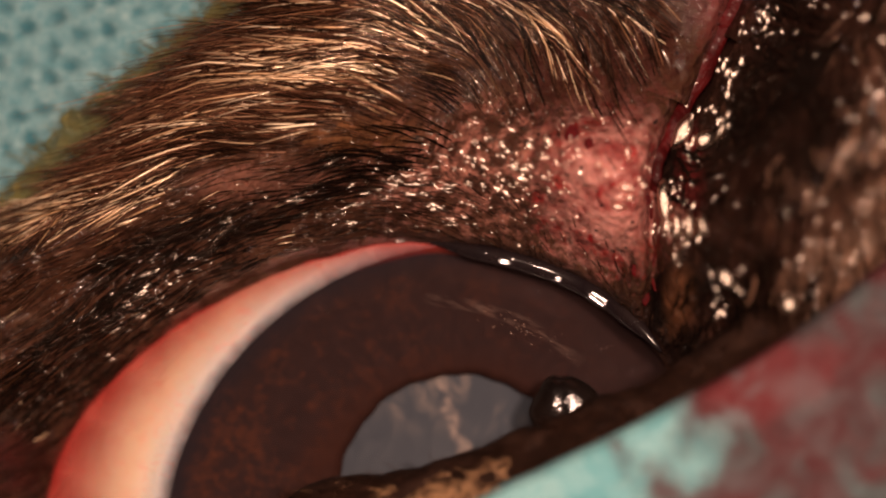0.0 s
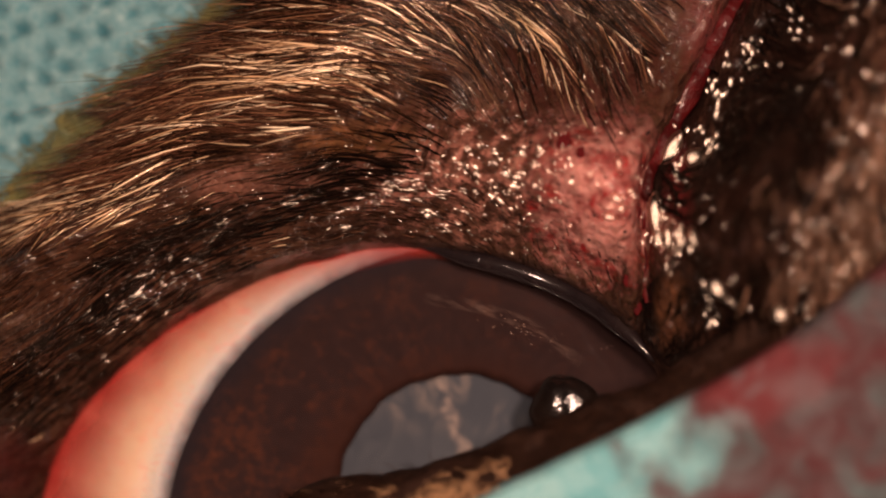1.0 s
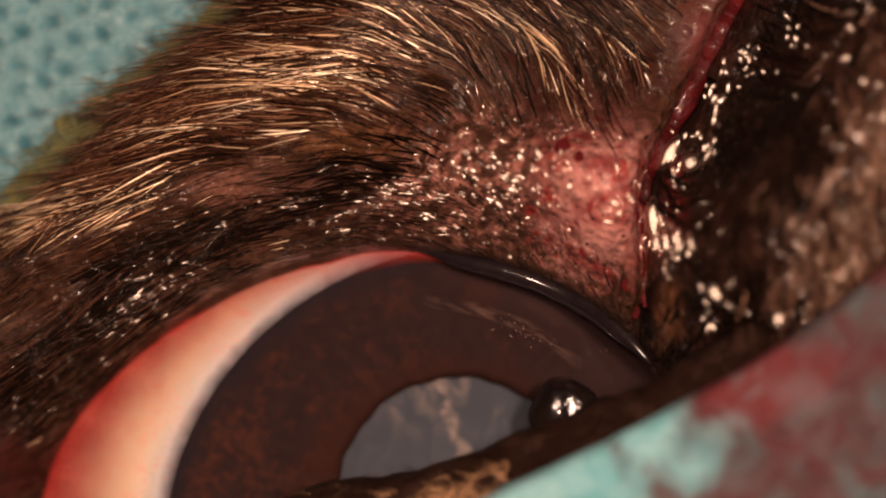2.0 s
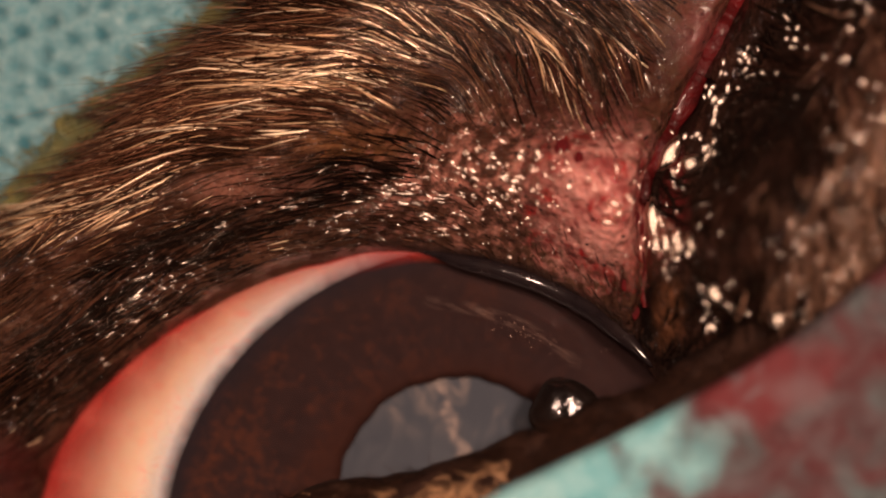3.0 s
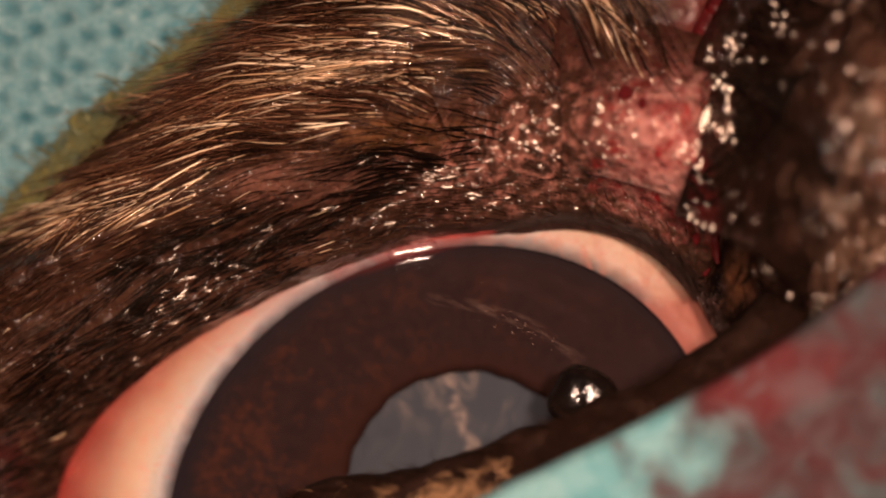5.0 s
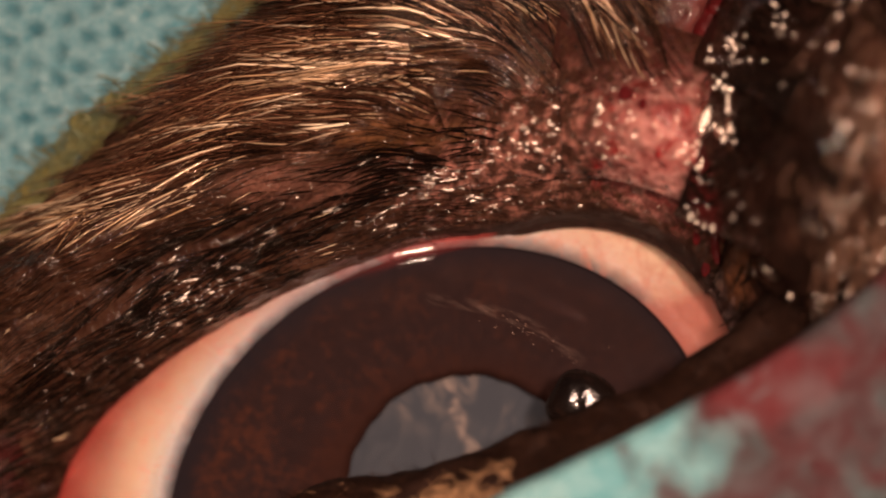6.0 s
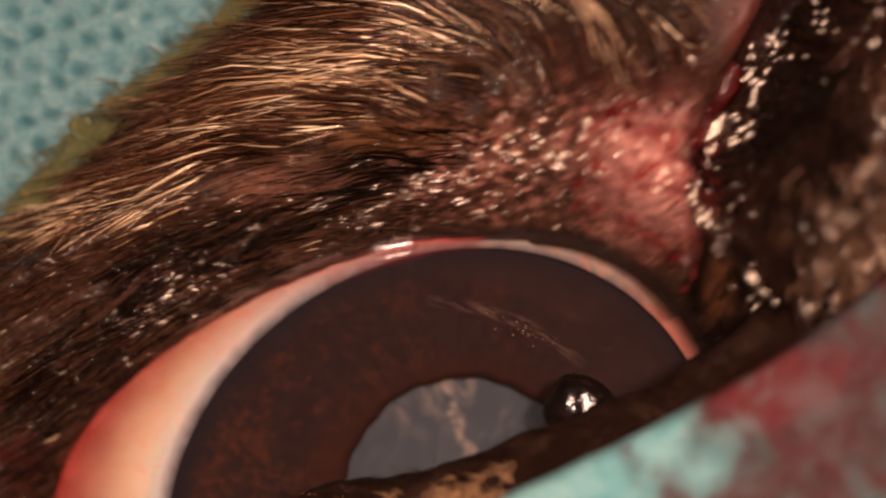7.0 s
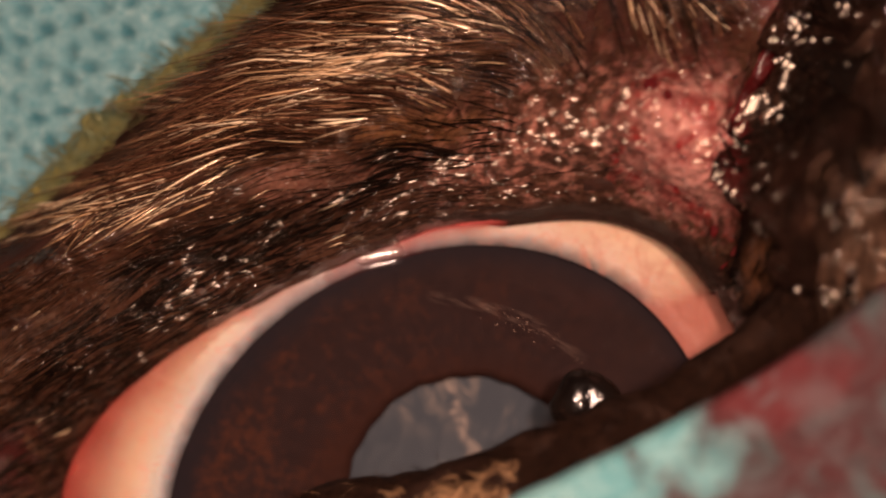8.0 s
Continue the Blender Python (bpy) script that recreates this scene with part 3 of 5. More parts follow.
def motions():
    for ob, x, y, here, spin, lift, lead, tuck, chord in MOVES:
        rows = []
        if chord is not None:
            ends = [np.array(plan(chord + h, float(margin(chord + h)))) for h in (3.0, -3.0)]
            drags, leads = [drag(*e) for e in ends], [lid_lead(chord + h) for h in (3.0, -3.0)]
        for t, *s in PULL:
            raw = s[0]
            s[0] = lead.get(t, raw)
            s.extend((PRESS.get(t, 0.0), SHUT.get(t, 0.0)))
            d, turned = np.array(s) @ here, float(np.array(s) @ spin)
            if chord is not None:
                shifts = [np.array([e_lead.get(t, raw), *s[1:]]) @ e_drag for e_lead, e_drag in zip(leads, drags)]
                before, after = ends[1] - ends[0], ends[1] + shifts[1] - ends[0] - shifts[0]
                turned = math.degrees(math.atan2(before[0] * after[1] - before[1] * after[0], float(before @ after)))
                d = (shifts[0] + shifts[1]) / 2
            k = max(0.0, min(1.0, (s[0] + s[1] - 0.22) / 0.35))
            there = pose((x + d[0] + tuck[0] * k) * MM, (y + d[1] + tuck[1] * k) * MM, (lift * (s[0] + 0.45 * s[1]) + tuck[2] * k) * MM, 0, 0, turned)
            rows.append((t, there @ pose(-x * MM, -y * MM, 0)))
        walk(ob, rows)
    # the tear beads follow the lid edge, raised for their glints and sunk between them
    for ob, x, y, times in MENISCUS:
        here = drag(x, y)
        rows = []
        for t, up in times:
            d = [np.interp(t, [r[0] for r in PULL], [r[k] for r in PULL]) for k in (1, 2, 3)] @ here[:3] + np.interp(t, [r[0] for r in PULL], [SHUT.get(r[0], 0.0) for r in PULL]) * here[4]
            rows.append((t, pose(d[0] * MM, d[1] * MM, (up - 1) * 4.5 * MM)))
        walk(ob, rows)
    # the eye rolls a little once the lid is drawn back
    walk(globe_of_eye, [(t, pose((GLOBE[0] + x) * MM, (GLOBE[1] + y) * MM, 0)) for t, x, y in
                        ((0.0, 0, 0), (4.1, 0, 0), (4.5, 0.0, -0.04), (6.0, 0.0, -0.07), (6.5, -0.05, -0.09), (7.0, -0.04, -0.06), (7.5, -0.02, -0.05), (8.0, -0.06, -0.1))])
    for ob, at in ((iris_of_eye, (0.0, 0.0)), (lens_of_eye, PUPIL), (nodule_of_eye, (-0.05, -0.08))):
        walk(ob, [(t, pose((at[0] + (2.3 if ob is nodule_of_eye else 1.0) * x) * MM, (at[1] + y + (0.9 * x if ob is nodule_of_eye else 0.0)) * MM, (1.5 * x if ob is nodule_of_eye else 0.0) * MM)) for t, x, y in
                  ((0.0, 0, 0), (4.1, 0, 0), (4.5, 0.12, 0.08), (4.7, 0.2, 0.14), (6.0, 0.18, 0.05), (6.5, 0.18, 0), (7.0, 0.16, 0), (7.5, 0.12, 0), (8.0, 0.24, -0.03))])
    for ob, share in ((stained_drape, 1.0), (lower_eyelid, 0.4)):
        shift = ((0.0, 0, 0), (3.0, 0, 0), (3.5, -0.07, -0.11), (4.0, 0, -0.02), (4.7, 0, 0), (6.0, 0.12, -0.1), (6.5, 0.3, -0.25), (7.0, 0.22, -0.12), (7.5, 0.25, -0.2), (8.0, 0.32, -0.3))
        walk(ob, [(t, pose(x * share * MM, y * share * MM, 0)) for t, x, y in shift])
    walk(forceps, [(t, pose(x * MM, (y + JOINT) * MM, 11 * MM)) for t, x, y in FORCEPS_WAY])
    for arm, sign in ((forceps_arm_one, -1), (forceps_arm_two, 1)):
        walk(arm, [(t, pose(0, 0, 0, 0, 0, sign * math.degrees((g - 2.0) / JOINT))) for t, g in FORCEPS_GRIP])


# ---- hair ----
COMB = np.array([(*(-10.95, 0.66), 207), (*(-9.35, 1.78), 200), (*(-5.34, 4.18), 176), (*(-2.94, 6.26), 177), (*(-5.66, 6.58), 188), (*(-7.75, 5.30), 200), (*(-9.67, 3.70), 205), (*(-0.06, 4.98), 157),
                 (*(1.20, 5.10), 127), (*(1.80, 4.50), 112), (*(0.74, 6.66), 157), (*(2.30, 6.74), 149), (*(3.30, 5.86), 138), (*(3.46, 4.50), 106), (*(4.80, 4.80), 112), (*(-7.27, 0.02), 205), (*(-3.74, 1.46), 192), (*(-8.55, -1.90), 215),
                 (*(-11.27, -3.34), 215), (*(-1.02, 1.62), 172), (*(1.06, 2.42), 143), (*(3.46, 0.34), 110), (*(7.30, 3.06), 250), (*(7.46, -0.94), 282),
                 (*(10.66, 2.26), 262), (*(10.66, -0.94), 258), (*(11.8, 4.5), 268), (*(9.06, 5.78), 140), (*(5.38, 2.90), 116), (*(5.86, 6.26), 150), (*(4.90, 0.66), 106), (*(1.06, -6.54), 205), (*(5.06, -4.78), 215)])


def comb(x, y):
    """Direction of the coat, root to tip."""
    w = 1 / ((COMB[:, 0, None] - x) ** 2 + (COMB[:, 1, None] - y) ** 2 + 0.3) ** 1.7
    a = np.radians(COMB[:, 2, None])
    return np.arctan2((w * np.sin(a)).sum(0), (w * np.cos(a)).sum(0))


def hair_mesh(rng, x, y, length, thick, lift, stray, height, steps=6, draw=(0.0, 0.0), turn=0.0):
    """Tapered three-sided hairs from roots x, y; each follows the coat over the height, drawn towards the middle of its lock. Returns points and faces."""
    n = len(x)
    if n == 0:
        return np.zeros((0, 3)), np.zeros((0, 4), int), np.zeros(0)
    length, thick, lift = (np.broadcast_to(v, n) for v in (length, thick, lift))
    lean, bend = rng.normal(0, stray, n) + 0.13 * wave(x, y, 2.6, 9) + turn, rng.normal(0, stray * 0.8, n) + 0.18 * wave(x, y, 1.8, 4)
    pts = np.zeros((n, steps, 3))
    px, py = x.copy(), y.copy()
    for k in range(steps):
        f = k / (steps - 1)
        pts[:, k] = np.stack([px, py, height(px, py) + lift * length * (0.15 + 1.25 * f - 0.75 * f * f) * (f > 0) - (0.08 if k == 0 else 0)], -1)
        a = comb(px, py) + lean + bend * f
        px, py = px + (np.cos(a) * length + draw[0]) / (steps - 1), py + (np.sin(a) * length + draw[1]) / (steps - 1)
    # no hair dips under the skin that it lies on: heights fall slowly along it
    for k in range(1, steps):
        pts[:, k, 2] = np.maximum(pts[:, k, 2], pts[:, k - 1, 2] - 0.22 * length / steps)
    way = np.gradient(pts, axis=1)
    side = np.cross(way, (0.0, 0.0, 1.0))
    side /= np.linalg.norm(side, axis=2)[..., None] + 1e-9
    taper = np.interp(np.linspace(0, 1, steps), (0, 0.25, 0.6, 1), (0.75, 1.0, 0.8, 0.08))
    rad = thick[:, None] * taper[None]
    up = np.array((0.0, 0.0, 1.0))
    ring = [pts + rad[..., None] * (np.cos(q) * side + np.sin(q) * up) for q in (math.pi / 2, math.pi * 7 / 6, math.pi * 11 / 6)]
    v = np.stack(ring, 2).reshape(-1, 3)
    f = grid_faces(steps, 3, True)
    return v, (f[None] + (np.arange(n) * steps * 3)[:, None, None]).reshape(-1, 4), np.tile(np.repeat(np.linspace(0, 1, steps), 3), n)


# ---- the room ----
def box(name, lo, hi, material, label, category):
    x0, y0, z0 = lo
    x1, y1, z1 = hi
    v = [(x, y, z) for z in (z0, z1) for y in (y0, y1) for x in (x0, x1)]
    ob = part(name, v, [(0, 2, 3, 1), (4, 5, 7, 6), (0, 1, 5, 4), (2, 6, 7, 3), (0, 4, 6, 2), (1, 3, 7, 5)], material)
    ob.data.polygons.foreach_set("use_smooth", [False] * 6)
    return tagged(ob, label, category, kind="structure")


box("floor", (-2500, -2000, -1050), (2500, 2000, -950), LINO, "grey vinyl floor of the dim operating room", "floor")
box("ceiling", (-2500, -2000, 1750), (2500, 2000, 1850), PLASTER, "pale ceiling of the dim operating room", "ceiling")
box("wall_north", (-2500, 2000, -950), (2500, 2100, 1750), PLASTER, "pale painted operating room wall", "wall")
box("wall_south", (-2500, -2100, -950), (2500, -2000, 1750), PLASTER, "pale painted operating room wall", "wall")
box("wall_west", (-2700, -2000, -950), (-2500, 2000, 1750), PLASTER, "pale painted operating room wall", "wall")
box("wall_east", (2500, -2000, -950), (2700, 2000, 1750), PLASTER, "pale painted operating room wall", "wall")
box("table_top", (-600, -300, -950), (600, 300, -45), STEEL, "steel operating table under the drapes", "operating table")

# ---- the dog ----
dog = tagged(new("dog"), "brindle brown dog lying under surgical drapes, one eye exposed", "dog")
rng = np.random.default_rng(7)


def spread(fine_lo, fine_hi, step, far):
    """Even steps within a stretch, widening ones outside it."""
    out = [fine_hi + far * k * k for k in (0.004, 0.015, 0.05, 0.14, 0.35, 0.7, 1.0)]
    low = [fine_lo - far * k * k for k in (1.0, 0.7, 0.35, 0.14, 0.05, 0.015, 0.004)]
    return np.array(low + list(np.arange(fine_lo, fine_hi, step)) + out)


def head_sheet():
    """The still flesh of the head under the loose skin, falling away all round to the table."""
    gx, gy = np.meshgrid(spread(-14, 14, 0.35, 45), spread(-9, 9, 0.35, 45))
    a, r = polar(gx, gy)
    z = skin_height(gx, gy) - 0.75 - 1.5 * smooth_step(gx, -2, 3) - 3.0 * smooth_step(gx, 3.5, 5.5) * smooth_step(gy, 1.6, 0.4)
    inside = (r < margin(np.clip(a, 0, 195)) + 0.4 + 2.3 * smooth_step(a, 150, 90)) | (a < 5) | (a > 195)
    z = np.where(inside, -5.0 - 0.3 * np.maximum(0, 9 - r), z)
    away = np.maximum(0, np.hypot(gx, gy) - 17)
    z = np.maximum(z - 0.03 * away ** 1.9, -44)
    return part("flesh", np.stack([gx, gy, z], -1).reshape(-1, 3), grid_faces(*gx.shape), FLESH, dog, "dark skin under the loose coat")


head_sheet()


def lathe(profile, segments=96):
    """Turn (r, z) pairs round the z axis."""
    p = np.asarray(profile, float)
    a = np.linspace(0, 2 * np.pi, segments, endpoint=False)
    v = np.stack([p[:, None, 0] * np.cos(a), p[:, None, 0] * np.sin(a), np.broadcast_to(p[:, None, 1], (len(p), segments))], -1)
    return v.reshape(-1, 3), grid_faces(len(p), segments, True)


def oval_lathe(profile, segments):
    v, f = lathe(profile, segments)
    v[:, 0], v[:, 1] = oval(v[:, 0], v[:, 1])
    return v, f


def eyeball():
    """White of the eye, iris with its pupil, cloudy lens, clear cornea, dark nodule."""
    globe = part("eyeball", *oval_lathe([(r, float(eye_height(np.float64(r))) - (0.02 if r < 8.3 else 0)) for r in np.linspace(LIMBUS, 14.3, 40)], 128), SCLERA, dog,
                 "white of the eye, bloodshot, peach towards the corner")
    globe.location = (GLOBE[0] * MM, GLOBE[1] * MM, 0)
    r = np.linspace(0, 1, 26)
    pupil = PUPIL
    a = np.linspace(0, 2 * np.pi, 180, endpoint=False)
    scallop = 3.42 + 0.025 * np.sin(9 * a + 1) + 0.02 * np.sin(23 * a)
    inner = np.stack([pupil[0] + scallop * np.cos(a), pupil[1] + scallop * np.sin(a)], -1)
    turn = np.arctan2(np.sin(a - OVAL_TURN) * OVAL[0], np.cos(a - OVAL_TURN) * OVAL[1])
    outer = 8.2 * np.stack(oval(np.cos(turn), np.sin(turn)), -1)
    xy = inner[None] * (1 - r[:, None, None]) + outer[None] * r[:, None, None]
    z = -0.55 + 0.20 * r[:, None] ** 3 + 0.06 * np.sin(np.pi * np.clip(r * 2, 0, 1))[:, None] + 0.03 * np.sin(40 * a)[None] * (1 - r[:, None])
    z[0] -= 0.5
    iris = part("iris", np.concatenate([xy, np.broadcast_to(z, xy.shape[:2])[..., None]], -1).reshape(-1, 3), grid_faces(26, 180, True), IRIS, globe,
         "dark brown iris with rust flecks")
    lens = part("lens", *lathe([(q, -1.0 - 0.03 * q * q) for q in np.linspace(0.001, 4.2, 16)], 64), LENS, globe, "cloudy grey lens behind the pupil")
    lens.location = (pupil[0] * MM, pupil[1] * MM, 0)
    dome = part("cornea", *oval_lathe([(q, float(eye_height(np.float64(q))) + 0.03) for q in np.linspace(0.001, LIMBUS - 0.001, 60)], 128), CORNEA, globe,
                "clear wet cornea")
    dome.visible_shadow = False
    b = bmesh.new()
    bmesh.ops.create_icosphere(b, subdivisions=4, radius=1.0)
    v = np.array([q.co[:] for q in b.verts])
    f = [tuple(q.index for q in face.verts) for face in b.faces]
    b.free()
    v = v * (1 + 0.06 * np.sin(3 * v[:, :1] + 2 * v[:, 1:2]) + 0.05 * wave(v[:, 0], v[:, 1], 4.0, 3)[:, None] - 0.10 * np.exp(-((v[:, :1] + 0.12) / 0.10) ** 2) * (v[:, 2:] > 0)) * (1.0, 0.9, 0.6)
    c = np.array((3.44, -4.44)) - GLOBE
    nodule = part("nodule", v + (c[0], c[1], 1.75), f, NODULE, globe, "glossy black nodule on the cornea")
    return globe, iris, lens, nodule


globe_of_eye, iris_of_eye, lens_of_eye, nodule_of_eye = eyeball()


def reflection_flecks():
    """Pale flecks in a broken arc on the wet cornea, painting the reflection in it."""
    b = bmesh.new()
    bmesh.ops.create_icosphere(b, subdivisions=1, radius=1.0)
    unit = np.array([q.co[:] for q in b.verts])
    tris = np.array([[q.index for q in face.verts] for face in b.faces])
    b.free()
    arc = curve_through([(0.26, -1.90), (1.54, -2.10), (2.66, -2.51), (3.62, -3.18)], 200)
    v, f = [], []
    for k in range(80):
        c = arc[int(np.clip(rng.normal(115, 45), 0, 199))] + rng.normal(0, (0.13, 0.13))
        size = 0.015 * rng.uniform(0.5, 1.8)
        if k % 2:
            spot = ((2.85, -2.42, 0.22, 0.06), (3.2, -2.55, 0.22, 0.05), (4.6, -2.8, 0.12, 0.06), (3.65, -3.2, 0.08, 0.05), (1.9, -1.85, 0.5, 0.12))[(k // 2) % 5]
            c = np.array([rng.normal(spot[0], spot[2]), rng.normal(spot[1], spot[3])])
            size *= 0.55
        turned = unit * (size * rng.uniform(1, 2.6), size * 0.8, size * 0.4)
        q = -0.45
        turned = np.stack([turned[:, 0] * math.cos(q) - turned[:, 1] * math.sin(q), turned[:, 0] * math.sin(q) + turned[:, 1] * math.cos(q), turned[:, 2]], -1)
        f.append(tris + 12 * k)
        v.append(turned + (c[0], c[1], float(globe_height(c[0], c[1])) + 0.03))
    tagged(part("reflection_flecks", np.vstack(v), np.vstack(f), FLECKS, dog, "pale flecks painting a broken reflection on the cornea"), kind="stuff")
    # a thin wisp of the same painted reflection, spread along the arc
    line = curve_through([(-0.62, -1.46), (0.74, -1.66), (1.86, -2.00), (2.90, -2.48), (3.94, -3.34)], 60)
    way = np.gradient(line, axis=0)
    side = np.stack([-way[:, 1], way[:, 0]], -1) / np.linalg.norm(way, axis=1)[:, None]
    u, w = np.meshgrid(np.linspace(0, 1, 60), np.linspace(-1, 1, 9))
    x, y = line[None, :, 0] + side[None, :, 0] * w * 0.2, line[None, :, 1] + side[None, :, 1] * w * 0.2
    part("reflection_wisp", np.stack([x, y, globe_height(x, y) + 0.06], -1).reshape(-1, 3), grid_faces(*x.shape), WISP, dog, "thin pale wisp painting a reflection on the cornea",
         values=((1 - w * w) * np.sin(np.pi * u) ** 0.6).ravel())


reflection_flecks()


def skin_pieces():
    """The loose skin of lid, brow and cheek in overlapping rigid pieces, each with its fur."""
    pieces = []
    cuts = [("upper_lid", a, a + 9, -0.2, 2.0) for a in range(46, 112, 3)] + [("upper_lid", a, a + 13, -0.2, 2.0) for a in range(112, 190, 6)]
    cuts += [("brow_skin", a, a + w, 1.5, 6.0) for a, w in ((60.5, 24), (78, 22), (95, 22), (112, 22), (129, 22), (146, 22), (163, 26))]
    cuts += [("brow_skin", a, a + w, 5.3, 15.5) for a, w in ((61.5, 17), (74, 17), (87, 18), (101, 18), (115, 18), (129, 18), (143, 18), (157, 26))]
    for name, a0, a1, d0, d1 in cuts:
        n, m = int((a1 - a0) * 2.2), int((d1 - d0) * 9 if name == "upper_lid" else (d1 - d0) * 5.5)
        u, v = np.meshgrid(np.linspace(0, 1, max(n, 20)), np.linspace(0, 1, m))
        d = d0 + (d1 - d0) * v
        lo = np.where(a0 < 63, np.maximum(a0, wound_angle(d) + 0.4), a0) if a0 < 63 else np.full_like(d, a0)
        a = lo + (np.maximum(a1, lo + 1) - lo) * u
        x, y = plan(a, margin(a) + d)
        rim = np.minimum(u, 1 - u) / 0.16
        if d0 > 0:
            rim = np.minimum(rim, np.minimum(v, 1 - v) / 0.12)
        elif name == "upper_lid":
            rim = np.minimum(rim, (1 - v) / 0.2)
        z = skin_height(x, y) - 0.12 * (1 - np.clip(rim, 0, 1)) ** 2 * (1 if d0 > 0 else 0.6)
        ob = part(name, np.stack([x, y, z], -1).reshape(-1, 3), grid_faces(*x.shape), SKIN, dog, values=(smooth_step(-d, -0.5, -0.12) * smooth_step(a, 112, 94)).ravel())
        c = plan((a0 + a1) / 2, margin((a0 + a1) / 2) + (0.2 if d0 < 0 else (d0 + min(d1, 11)) / 2))
        dragged(ob, float(c[0]), float(c[1]), along=(a0 + a1) / 2 + 98 if name == "upper_lid" else None, lead=lid_lead((a0 + a1) / 2) if name == "upper_lid" else None, chord=(a0 + a1) / 2 if name == "upper_lid" else None)
        pieces.append((ob, "brow", (a0 + a1) / 2, d0 - 0.1 if d0 > 0 else -1, d1, SKIN))
    for a0, a1, d0, d1 in ((34, 62, 0.6, 3.6), (40, 61, 3.0, 8.0), (44, 62.6, 7.2, 15), (18, 46, 2.6, 8.5), (16, 50, 7.6, 15), (10, 38, -0.3, 3.4), (-10, 22, 2.5, 12)):
        u, v = np.meshgrid(np.linspace(0, 1, 36), np.linspace(0, 1, 30))
        d = d0 + (d1 - d0) * v
        hi = np.minimum(a1, wound_angle(d) - 0.5)
        a = a0 + (hi - a0) * u
        x, y = plan(a, margin(np.clip(a, 0, 195)) + d)
        rim = np.minimum(np.minimum(u, 1 - u) / 0.16, np.minimum(v, 1 - v) / 0.14)
        z = skin_height(x, y) - 0.25 * (1 - np.clip(rim, 0, 1)) ** 2
        ob = part("cheek_skin", np.stack([x, y, z], -1).reshape(-1, 3), grid_faces(*x.shape), HIDE, dog, "cheek skin with wet black fur")
        c = plan((a0 + a1) / 2, margin(np.clip((a0 + a1) / 2, 0, 195)) + (d0 + d1) / 2 if d0 > 1 else 7.6)
        dragged(ob, float(c[0]), float(c[1]), lead=LEAD if d0 > 1 else LID_LEAD)
        pieces.append((ob, "cheek", (a0 + a1) / 2, d0, d1, HIDE))
    return pieces


